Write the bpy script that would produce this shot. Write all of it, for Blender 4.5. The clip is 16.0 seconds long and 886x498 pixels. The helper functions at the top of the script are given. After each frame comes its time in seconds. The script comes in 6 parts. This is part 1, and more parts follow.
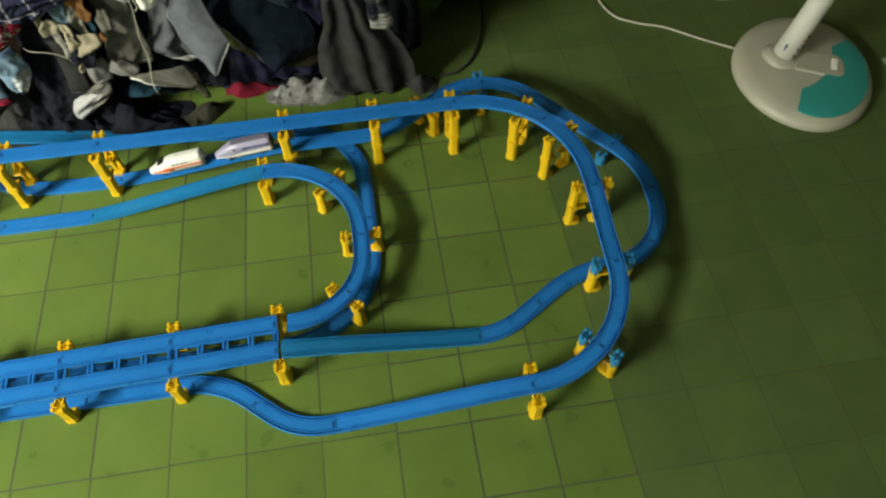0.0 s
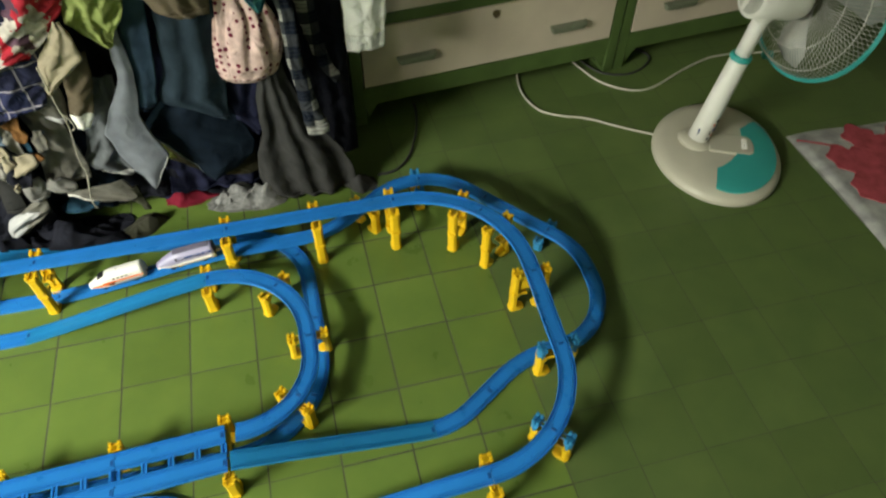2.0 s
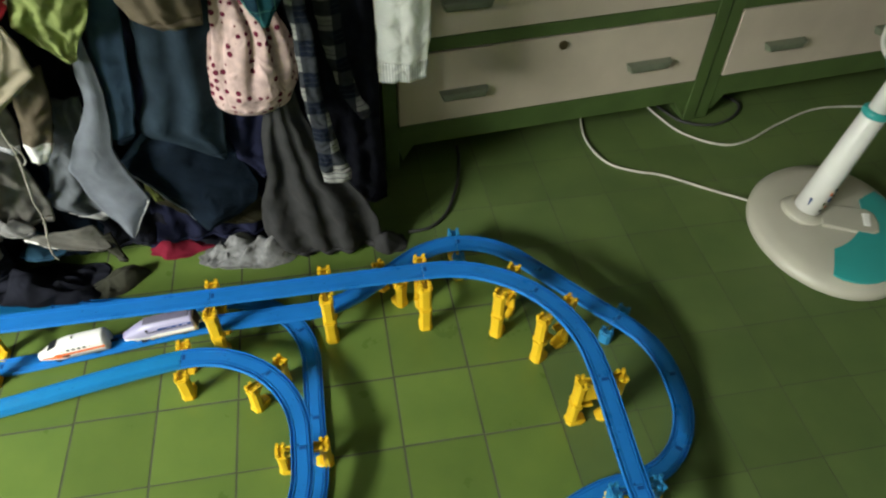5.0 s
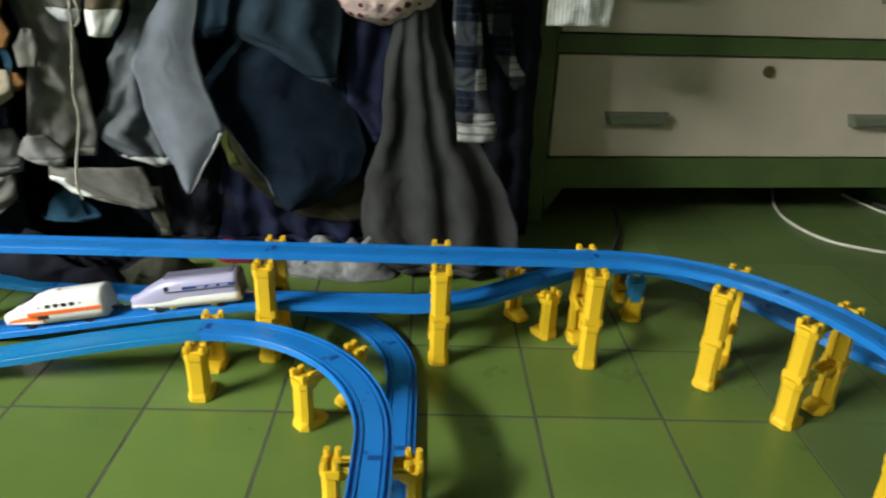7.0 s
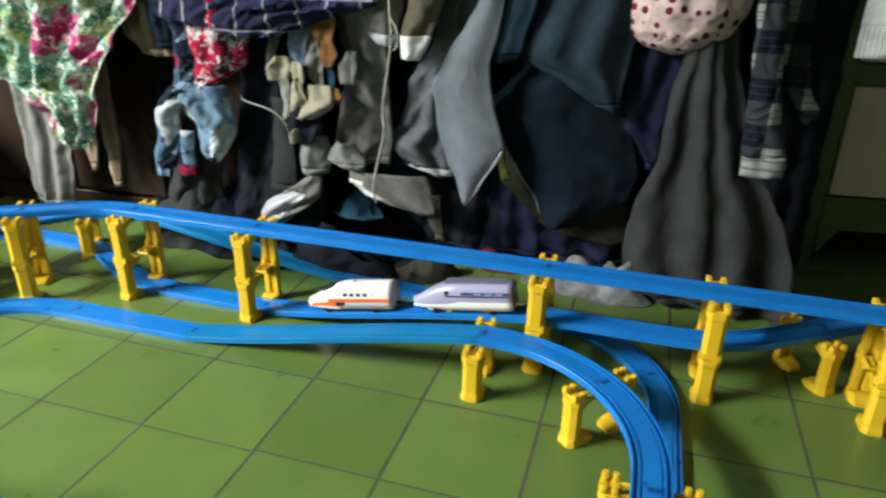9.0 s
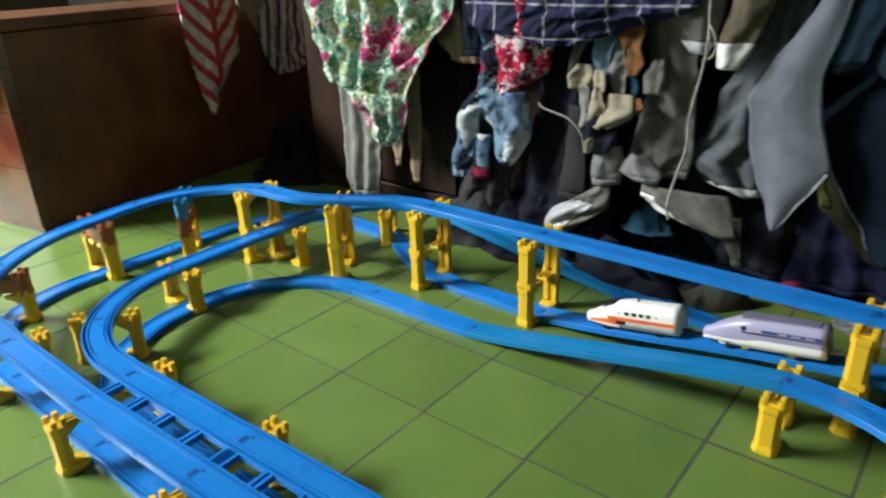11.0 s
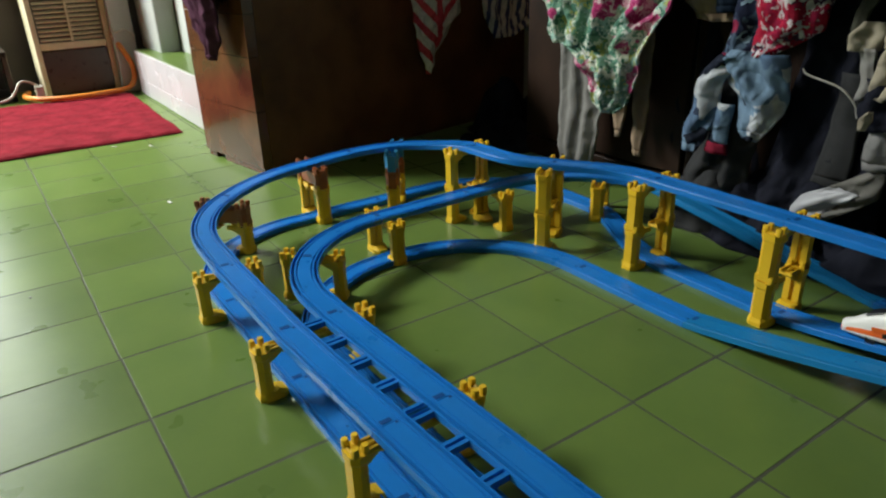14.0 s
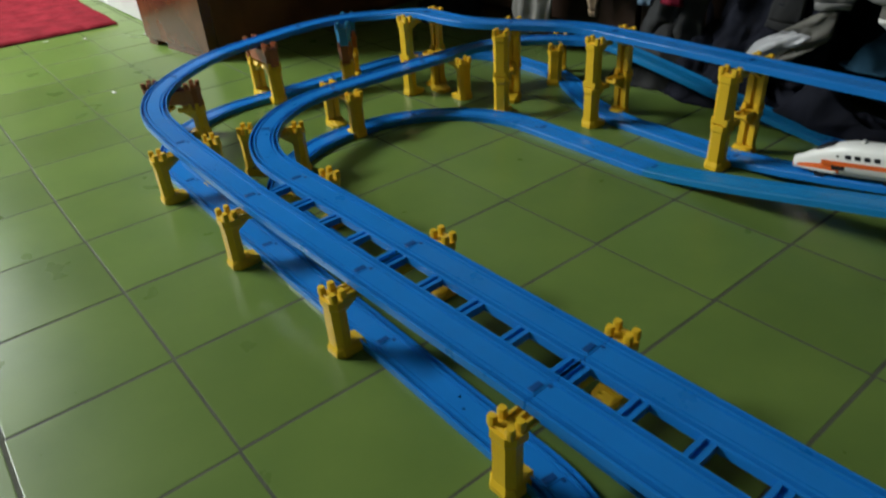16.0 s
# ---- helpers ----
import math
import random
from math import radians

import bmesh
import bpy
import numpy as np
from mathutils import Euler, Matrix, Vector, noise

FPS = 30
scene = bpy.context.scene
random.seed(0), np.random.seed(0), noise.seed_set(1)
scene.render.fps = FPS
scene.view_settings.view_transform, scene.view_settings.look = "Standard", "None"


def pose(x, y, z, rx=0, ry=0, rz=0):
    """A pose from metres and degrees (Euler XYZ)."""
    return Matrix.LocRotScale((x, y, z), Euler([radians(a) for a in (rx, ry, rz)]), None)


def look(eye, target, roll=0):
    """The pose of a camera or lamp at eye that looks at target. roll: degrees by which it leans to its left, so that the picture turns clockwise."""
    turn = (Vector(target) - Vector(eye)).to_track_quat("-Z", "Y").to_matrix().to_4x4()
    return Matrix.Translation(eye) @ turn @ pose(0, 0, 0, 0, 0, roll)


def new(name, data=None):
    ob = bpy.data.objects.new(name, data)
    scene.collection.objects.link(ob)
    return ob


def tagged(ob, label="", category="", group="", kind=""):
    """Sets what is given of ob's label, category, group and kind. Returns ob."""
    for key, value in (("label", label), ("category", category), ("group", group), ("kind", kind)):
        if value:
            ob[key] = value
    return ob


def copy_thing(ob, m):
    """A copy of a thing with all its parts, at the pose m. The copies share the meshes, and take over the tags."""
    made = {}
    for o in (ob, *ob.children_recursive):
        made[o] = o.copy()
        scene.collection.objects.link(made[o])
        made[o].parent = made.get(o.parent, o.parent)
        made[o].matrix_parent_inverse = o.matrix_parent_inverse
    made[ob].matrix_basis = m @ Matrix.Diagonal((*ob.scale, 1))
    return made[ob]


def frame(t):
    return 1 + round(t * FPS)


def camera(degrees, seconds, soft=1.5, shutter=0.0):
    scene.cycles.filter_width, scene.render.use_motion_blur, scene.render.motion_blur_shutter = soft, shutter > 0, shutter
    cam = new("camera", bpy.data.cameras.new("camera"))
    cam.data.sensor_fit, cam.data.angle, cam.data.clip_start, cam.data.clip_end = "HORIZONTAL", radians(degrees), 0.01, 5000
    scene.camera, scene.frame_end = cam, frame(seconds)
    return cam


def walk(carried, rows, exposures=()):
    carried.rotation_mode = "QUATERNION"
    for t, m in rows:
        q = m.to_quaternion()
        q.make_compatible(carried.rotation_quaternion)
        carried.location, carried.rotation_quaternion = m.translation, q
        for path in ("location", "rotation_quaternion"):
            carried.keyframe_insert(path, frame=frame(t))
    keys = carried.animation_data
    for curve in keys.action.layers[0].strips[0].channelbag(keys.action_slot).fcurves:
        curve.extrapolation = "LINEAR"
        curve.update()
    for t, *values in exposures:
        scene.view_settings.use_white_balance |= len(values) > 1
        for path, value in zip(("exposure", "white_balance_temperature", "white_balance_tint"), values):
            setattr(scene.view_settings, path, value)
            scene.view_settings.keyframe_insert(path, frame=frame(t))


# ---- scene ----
cam = camera(65.9, 16.0, soft=2.2, shutter=0.4)
PATH = [
    (0, (0.636, -0.897, 1.341), (0.788, 0.185, -0.334), -1.0),
    (0.5, (0.649, -0.901, 1.342), (0.842, 0.141, -0.353), -1.2),
    (1, (0.658, -0.906, 1.348), (0.904, 0.156, -0.329), -0.6),
    (1.5, (0.654, -0.904, 1.354), (0.956, 0.235, -0.261), -0.1),
    (2, (0.65, -0.908, 1.367), (0.982, 0.35, -0.152), 0.5),
    (2.5, (0.645, -0.91, 1.363), (0.976, 0.413, -0.099), 0.8),
    (3, (0.644, -0.902, 1.359), (0.959, 0.409, -0.118), 1.1),
    (5.5, (0.706, -0.513, 0.97), (0.93, 0.858, -0.469), 1.6),
    (6, (0.682, -0.474, 0.68), (0.863, 1.205, -0.39), 1.6),
    (6.5, (0.652, -0.483, 0.495), (0.832, 1.339, -0.309), 2.3),
    (7, (0.616, -0.496, 0.495), (0.671, 1.333, -0.312), 2.2),
    (7.5, (0.593, -0.501, 0.488), (0.531, 1.318, -0.342), 2.6),
    (8, (0.575, -0.512, 0.499), (0.367, 1.317, -0.283), 2.3),
    (8.5, (0.553, -0.523, 0.51), (0.199, 1.292, -0.254), 1.8),
    (9, (0.525, -0.529, 0.52), (0.004, 1.228, -0.279), 1.1),
    (9.5, (0.51, -0.531, 0.534), (-0.187, 1.149, -0.298), -0.2),
    (10, (0.499, -0.536, 0.535), (-0.356, 1.076, -0.283), -0.9),
    (12.5, (0.44, -0.511, 0.501), (-0.993, 0.626, -0.307), -2.1),
    (13, (0.424, -0.517, 0.495), (-1.015, 0.6, -0.332), -1.3),
    (13.5, (0.407, -0.516, 0.481), (-1.09, 0.54, -0.321), -1.7),
    (14, (0.401, -0.517, 0.467), (-1.116, 0.505, -0.342), -1.8),
    (14.5, (0.394, -0.518, 0.451), (-1.135, 0.479, -0.368), -2.3),
    (15, (0.4, -0.52, 0.442), (-1.118, 0.483, -0.388), -2.6),
    (15.5, (0.41, -0.531, 0.425), (-1.032, 0.493, -0.509), -3.3),
    (16, (0.419, -0.54, 0.424), (-0.928, 0.483, -0.644), -3.9),
]
EXPOSURES = [(0.0, -0.20, 7500, 1), (1.5, -0.03, 7400, 2), (3.0, 0.31, 6900, 8), (5.5, 0.17, 6650, 8), (10.0, 0.09, 6250, 9), (12.5, -0.78, 6250, 10), (14.5, -1.14, 6400, 10), (16.0, -1.24, 6250, 9)]
walk(cam, [(t, look(eye, target, roll)) for t, eye, target, roll in PATH], EXPOSURES)

# ---- light ----
world = bpy.data.worlds.new("world")
scene.world = world
world.use_nodes = True
sky = world.node_tree.nodes.new("ShaderNodeTexSky")
sky.sky_type, sky.sun_disc, sky.sun_elevation, sky.sun_rotation = "NISHITA", False, radians(40), radians(250)
world.node_tree.links.new(sky.outputs[0], world.node_tree.nodes["Background"].inputs[0])
world.node_tree.nodes["Background"].inputs[1].default_value = 0.1


def window_light(name, eye, target, sx, sy, watts, colour):
    lamp = bpy.data.lights.new(name, "AREA")
    lamp.shape, lamp.size, lamp.size_y, lamp.energy, lamp.color = "RECTANGLE", sx, sy, watts, colour
    ob = new(name, lamp)
    ob.matrix_world = look(eye, target)
    return ob


window_light("window_daylight", (-3.60, -2.60, 3.10), (0.2, -2.60, 0.0), 2.0, 1.0, 1640, (0.97, 1.0, 0.94))
window_light("doorway_daylight", (-2.67, -0.98, 1.00), (0.0, -0.7, 0.3), 0.8, 1.1, 50, (0.97, 1.0, 0.95))


# ---- materials ----


def material(name, colour, rough=0.5, metal=0.0, vary=0.12, scale=40.0, bump=0.1, bump_scale=300.0, second=None, coat=0.0, spread=0.0, spec=0.5, uneven=0.09, laid=False):
    """A plain surface with two scales of variation and a fine relief; spread: variation from object to object; laid: the
    variation runs on across neighbouring pieces."""
    m = bpy.data.materials.new(name)
    m.use_nodes = True
    nt = m.node_tree
    b = nt.nodes["Principled BSDF"]
    tc = nt.nodes.new("ShaderNodeTexCoord")
    n1 = nt.nodes.new("ShaderNodeTexNoise")
    n1.inputs["Scale"].default_value, n1.inputs["Detail"].default_value = scale, 6
    n2 = nt.nodes.new("ShaderNodeTexNoise")
    n2.inputs["Scale"].default_value, n2.inputs["Detail"].default_value = bump_scale, 3
    where = nt.nodes.new("ShaderNodeNewGeometry").outputs["Position"] if laid else tc.outputs["Object"]
    nt.links.new(where, n1.inputs["Vector"])
    nt.links.new(where, n2.inputs["Vector"])
    ramp = nt.nodes.new("ShaderNodeValToRGB")
    c2 = second or tuple(c * (1 - vary * 2) for c in colour)
    ramp.color_ramp.elements[0].position, ramp.color_ramp.elements[1].position = 0.3, 0.7
    ramp.color_ramp.elements[0].color, ramp.color_ramp.elements[1].color = (*c2, 1), (*colour, 1)
    nt.links.new(n1.outputs["Fac"], ramp.inputs[0])
    out = ramp.outputs[0]
    if spread:
        info, hsv, mr = nt.nodes.new("ShaderNodeObjectInfo"), nt.nodes.new("ShaderNodeHueSaturation"), nt.nodes.new("ShaderNodeMapRange")
        mr.inputs["To Min"].default_value, mr.inputs["To Max"].default_value = 1 - spread, 1 + spread
        nt.links.new(info.outputs["Random"], mr.inputs["Value"])
        nt.links.new(mr.outputs[0], hsv.inputs["Value"])
        nt.links.new(out, hsv.inputs["Color"])
        out = hsv.outputs[0]
    nt.links.new(out, b.inputs["Base Color"])
    rr = nt.nodes.new("ShaderNodeMapRange")
    rr.inputs["To Min"].default_value, rr.inputs["To Max"].default_value = max(0.02, rough - uneven), min(1, rough + uneven)
    nt.links.new(n1.outputs["Fac"], rr.inputs["Value"])
    nt.links.new(rr.outputs[0], b.inputs["Roughness"])
    bm_ = nt.nodes.new("ShaderNodeBump")
    bm_.inputs["Strength"].default_value, bm_.inputs["Distance"].default_value = bump, 0.002
    nt.links.new(n2.outputs["Fac"], bm_.inputs["Height"])
    nt.links.new(bm_.outputs[0], b.inputs["Normal"])
    b.inputs["Metallic"].default_value = metal
    b.inputs["Coat Weight"].default_value, b.inputs["Coat Roughness"].default_value = coat, 0.12
    b.inputs["Specular IOR Level"].default_value = spec
    return m


def patterned(name, build, rough=0.9, bump=0.3):
    """A woven cloth whose colour comes from build(nodes, links, coordinates)."""
    m = material(name, (0.5, 0.5, 0.5), rough, bump=bump, bump_scale=500, spec=0.06)
    nt = m.node_tree
    tc = nt.nodes.new("ShaderNodeTexCoord")
    out = build(nt.nodes, nt.links, tc.outputs["Object"])
    worn, value, hsv = nt.nodes.new("ShaderNodeTexNoise"), nt.nodes.new("ShaderNodeMapRange"), nt.nodes.new("ShaderNodeHueSaturation")
    worn.inputs["Scale"].default_value, worn.inputs["Detail"].default_value = 55, 5
    value.inputs["From Min"].default_value, value.inputs["From Max"].default_value = 0.3, 0.7
    value.inputs["To Min"].default_value, value.inputs["To Max"].default_value = 0.72, 1.12
    nt.links.new(tc.outputs["Object"], worn.inputs["Vector"])
    nt.links.new(worn.outputs["Fac"], value.inputs["Value"])
    nt.links.new(value.outputs[0], hsv.inputs["Value"])
    nt.links.new(out, hsv.inputs["Color"])
    nt.links.new(hsv.outputs[0], nt.nodes["Principled BSDF"].inputs["Base Color"])
    return wrinkled(m, 0.011, 30)


def stops(nodes, entries, constant=True):
    r = nodes.new("ShaderNodeValToRGB")
    r.color_ramp.interpolation = "CONSTANT" if constant else "LINEAR"
    while len(r.color_ramp.elements) < len(entries):
        r.color_ramp.elements.new(0.5)
    for e, (p, c) in zip(r.color_ramp.elements, entries):
        e.position, e.color = p, (*c, 1)
    return r


def stripes(nodes, links, co, axis, period, duty):
    """1 inside the stripe, 0 outside."""
    sep = nodes.new("ShaderNodeSeparateXYZ")
    links.new(co, sep.inputs[0])
    d, f, g = (nodes.new("ShaderNodeMath") for _ in range(3))
    d.operation, d.inputs[1].default_value = "DIVIDE", period
    f.operation = "FRACT"
    g.operation, g.inputs[1].default_value = "LESS_THAN", duty
    links.new(sep.outputs[axis], d.inputs[0])
    links.new(d.outputs[0], f.inputs[0])
    links.new(f.outputs[0], g.inputs[0])
    return g.outputs[0]


def mix(nodes, links, fac, a, b):
    m = nodes.new("ShaderNodeMix")
    m.data_type = "RGBA"
    links.new(fac, m.inputs[0])
    for socket, v in ((m.inputs[6], a), (m.inputs[7], b)):
        if isinstance(v, tuple):
            socket.default_value = (*v, 1)
        else:
            links.new(v, socket)
    return m.outputs[2]


def plaid(ground, band, line, period):
    def build(nodes, links, co):
        a = mix(nodes, links, stripes(nodes, links, co, 0, period, 0.42), ground, band)
        b = mix(nodes, links, stripes(nodes, links, co, 2, period, 0.42), a, band)
        c = mix(nodes, links, stripes(nodes, links, co, 2, period * 0.5, 0.07), b, line)
        return mix(nodes, links, stripes(nodes, links, co, 0, period * 0.5, 0.07), c, line)
    return build


def checked(dark, mid, pale, period):
    """Broad woven check: dark squares, pale squares, and the mixed tone where the bands cross."""
    def build(nodes, links, co):
        a = mix(nodes, links, stripes(nodes, links, co, 0, period, 0.5), dark, mid)
        b = mix(nodes, links, stripes(nodes, links, co, 0, period, 0.5), mid, pale)
        c = mix(nodes, links, stripes(nodes, links, co, 2, period, 0.5), a, b)
        return mix(nodes, links, stripes(nodes, links, co, 2, period / 6, 0.12), c, mid)
    return build


def leafy(pale, red, period):
    """A red midrib with side leaves slanting off it on both sides, on a pale ground."""
    def build(nodes, links, co):
        sep, ab, add, cmb = nodes.new("ShaderNodeSeparateXYZ"), nodes.new("ShaderNodeMath"), nodes.new("ShaderNodeMath"), nodes.new("ShaderNodeCombineXYZ")
        near = nodes.new("ShaderNodeMath")
        mid = nodes.new("ShaderNodeMath")
        mid.operation, mid.inputs[1].default_value = "ADD", -0.50
        ab.operation = "ABSOLUTE"
        near.operation, near.inputs[1].default_value = "LESS_THAN", 0.012
        links.new(co, sep.inputs[0])
        links.new(sep.outputs[1], mid.inputs[0])
        links.new(mid.outputs[0], ab.inputs[0])
        links.new(ab.outputs[0], near.inputs[0])
        add.operation = "SUBTRACT"
        links.new(sep.outputs[2], add.inputs[0])
        links.new(ab.outputs[0], add.inputs[1])
        links.new(add.outputs[0], cmb.inputs[0])
        leaves = mix(nodes, links, stripes(nodes, links, cmb.outputs[0], 0, period, 0.45), pale, red)
        return mix(nodes, links, near.outputs[0], leaves, red)
    return build


def striped(a, b, period, axis=0, duty=0.5):
    def build(nodes, links, co):
        return mix(nodes, links, stripes(nodes, links, co, axis, period, duty), a, b)
    return build


def dots(ground, dot, scale, size):
    def build(nodes, links, co):
        v = nodes.new("ShaderNodeTexVoronoi")
        v.inputs["Scale"].default_value, v.inputs["Randomness"].default_value = scale, 0.35
        links.new(co, v.inputs["Vector"])
        r = stops(nodes, [(0, dot), (size, ground)])
        links.new(v.outputs["Distance"], r.inputs[0])
        return r.outputs[0]
    return build


def patches(entries, scale, warp=0.02):
    """Irregular blotches of several colours, as on printed cotton."""
    def build(nodes, links, co):
        n = nodes.new("ShaderNodeTexNoise")
        n.inputs["Scale"].default_value = scale * 1.4
        links.new(co, n.inputs["Vector"])
        vm, add = nodes.new("ShaderNodeVectorMath"), nodes.new("ShaderNodeVectorMath")
        vm.operation, vm.inputs[3].default_value = "SCALE", warp
        links.new(n.outputs["Color"], vm.inputs[0])
        links.new(co, add.inputs[0])
        links.new(vm.outputs[0], add.inputs[1])
        v = nodes.new("ShaderNodeTexVoronoi")
        v.inputs["Scale"].default_value = scale
        links.new(add.outputs[0], v.inputs["Vector"])
        sep = nodes.new("ShaderNodeSeparateColor")
        links.new(v.outputs["Color"], sep.inputs[0])
        r = stops(nodes, entries)
        links.new(sep.outputs[0], r.inputs[0])
        return r.outputs[0]
    return build


def floral(nodes, links, co):
    """Pink blooms on a ground of mint, cream and olive leaves."""
    ground = patches([(0.0, (0.16, 0.30, 0.21)), (0.24, (0.07, 0.17, 0.12)), (0.36, (0.60, 0.62, 0.52)), (0.56, (0.34, 0.36, 0.12)), (0.68, (0.26, 0.40, 0.34)), (0.84, (0.66, 0.66, 0.60))], 62, 0.06)(nodes, links, co)
    petals = patches([(0.0, (0.42, 0.07, 0.18)), (0.40, (0.56, 0.27, 0.34)), (0.66, (0.32, 0.03, 0.11)), (0.84, (0.60, 0.48, 0.47))], 70, 0.05)(nodes, links, co)
    where = patches([(0.0, (1, 1, 1)), (0.21, (0, 0, 0))], 21, 0.05)(nodes, links, co)
    return mix(nodes, links, where, ground, petals)


def wrinkled(m, depth=0.008, scale=24):
    """Adds the sharp small wrinkles of creased cloth to a material's relief."""
    nt = m.node_tree
    tc, n, b = nt.nodes.new("ShaderNodeTexCoord"), nt.nodes.new("ShaderNodeTexNoise"), nt.nodes.new("ShaderNodeBump")
    n.noise_type = "RIDGED_MULTIFRACTAL"
    n.inputs["Scale"].default_value, n.inputs["Detail"].default_value, n.inputs["Distortion"].default_value = scale, 3.5, 1.1
    b.inputs["Strength"].default_value, b.inputs["Distance"].default_value = 0.8, depth
    nt.links.new(tc.outputs["Object"], n.inputs["Vector"])
    nt.links.new(n.outputs[0], b.inputs["Height"])
    old = nt.nodes["Principled BSDF"].inputs["Normal"].links[0].from_node
    nt.links.new(b.outputs[0], old.inputs["Normal"])
    return m


def cloth(name, colour, vary=0.15, scale=25, depth=0.008):
    return wrinkled(material(name, colour, 0.92, vary=vary, scale=scale, bump=0.35, bump_scale=600, spec=0.05), depth)


BLUE = material("blue_plastic", (0.013, 0.174, 0.550), 0.30, vary=0.06, scale=18, bump=0.03, spread=0.05, spec=0.32)
TEAL = material("teal_blue_plastic", (0.010, 0.175, 0.42), 0.32, vary=0.06, scale=18, bump=0.03, spread=0.05, spec=0.35)
# Clip blue; also stands in for the shade inside the peg holes.
NAVY = material("dark_blue_clip_and_hole_shade", (0.008, 0.072, 0.270), 0.5, spec=0.2)
YELLOW = material("yellow_plastic", (0.72, 0.455, 0.022), 0.36, vary=0.05, scale=30, bump=0.03, spread=0.04, spec=0.3)
BROWN = material("brown_plastic", (0.27, 0.075, 0.022), 0.45, vary=0.08, scale=30, bump=0.03)
BLOCKBLUE = material("blue_block_plastic", (0.02, 0.20, 0.42), 0.45, vary=0.08, scale=30, bump=0.03)
TILE = material("green_glazed_tile", (0.124, 0.186, 0.041), 0.29, vary=0.10, scale=11, bump=0.06, bump_scale=55, second=(0.098, 0.155, 0.035), spread=0.095, spec=0.28, uneven=0.05, laid=True)
DULLTILE = material("dull_green_tile", (0.098, 0.142, 0.045), 0.44, vary=0.10, scale=9, bump=0.12, bump_scale=70, second=(0.078, 0.120, 0.039), spread=0.08, spec=0.22, laid=True)
GROUT = material("grey_grout", (0.074, 0.078, 0.052), 0.9, vary=0.25, scale=14, bump=0.4)
WALL = material("old_wall_plaster", (0.36, 0.36, 0.32), 0.9, scale=5, bump=0.3, bump_scale=80)
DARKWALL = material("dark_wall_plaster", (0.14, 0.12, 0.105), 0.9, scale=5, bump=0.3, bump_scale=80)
CEIL = material("ceiling_paint", (0.46, 0.46, 0.43), 0.9, scale=5)
DARKWOOD = material("dark_brown_wood", (0.158, 0.068, 0.031), 0.42, vary=0.28, scale=9, bump=0.15, bump_scale=90, spec=0.22)
# Darkened copy of the brown wood; shade behind the clothes is in the colour.
SHADOWWOOD = material("shaded_brown_wood", (0.030, 0.013, 0.006), 0.55, vary=0.3, scale=12, bump=0.15, bump_scale=90, spec=0.2)
ENDWOOD = material("worn_varnished_wood", (0.150, 0.050, 0.018), 0.20, vary=0.36, scale=7, bump=0.12, bump_scale=60, spec=0.45)
GREENPAINT = material("green_painted_wood", (0.075, 0.125, 0.035), 0.5, vary=0.15, scale=12, bump=0.15, bump_scale=120)
DRAWER = material("beige_laminate", (0.58, 0.495, 0.41), 0.5, vary=0.10, scale=6, bump=0.08, bump_scale=150)
HANDLE = material("grey_green_plastic", (0.15, 0.17, 0.12), 0.45)
KEY = material("dull_brass", (0.16, 0.12, 0.07), 0.45, metal=0.7)
FANWHITE = material("cream_plastic", (0.49, 0.465, 0.39), 0.4, vary=0.06, scale=10, bump=0.02)
FANTEAL = material("turquoise_plastic", (0.03, 0.34, 0.33), 0.4, vary=0.05, scale=10, bump=0.02)
WHITE = material("white_plastic", (0.74, 0.73, 0.70), 0.35, vary=0.04, scale=20, bump=0.02)
ORANGE = material("orange_paint", (0.72, 0.13, 0.02), 0.35, vary=0.05)
LILAC = material("lilac_grey_plastic", (0.34, 0.32, 0.47), 0.33, vary=0.06, scale=20, bump=0.02)
ROOF = material("dark_lilac_plastic", (0.15, 0.14, 0.20), 0.4)
BLACK = material("black_plastic", (0.012, 0.012, 0.015), 0.35)
DARKBLUE = material("blue_window_band", (0.03, 0.07, 0.25), 0.25)
CORD = material("white_cord", (0.55, 0.53, 0.45), 0.6, scale=60)
STRING = material("unbleached_string", (0.36, 0.34, 0.29), 0.9, scale=120, bump=0.4)
BLACKCORD = material("black_cord", (0.03, 0.03, 0.03), 0.6)
HOSE = material("orange_rubber", (0.70, 0.22, 0.02), 0.45)
REDRUG = material("red_rug_pile", (0.245, 0.020, 0.031), 1.0, vary=0.22, scale=19, bump=1.0, bump_scale=180, spec=0.05)
WHITETILE = material("white_glazed_tile", (0.58, 0.56, 0.57), 0.25, vary=0.05, scale=5, bump=0.02, bump_scale=40)
FRAMEWHITE = material("white_door_paint", (0.44, 0.46, 0.43), 0.5, vary=0.06, scale=8)
BEIGE = material("cream_panel", (0.66, 0.59, 0.38), 0.5, vary=0.1, scale=10)
# Shade between the cooler slats is put into this grey.
GRILLE = material("grey_grille_shadow", (0.10, 0.10, 0.07), 0.7)
SMOKED = material("smoked_brown_panel", (0.05, 0.04, 0.03), 0.3)
BLADE = material("pale_grey_plastic", (0.30, 0.32, 0.31), 0.4, vary=0.05)
CLEARGUARD = material("grey_wire", (0.50, 0.50, 0.47), 0.4, metal=0.3)

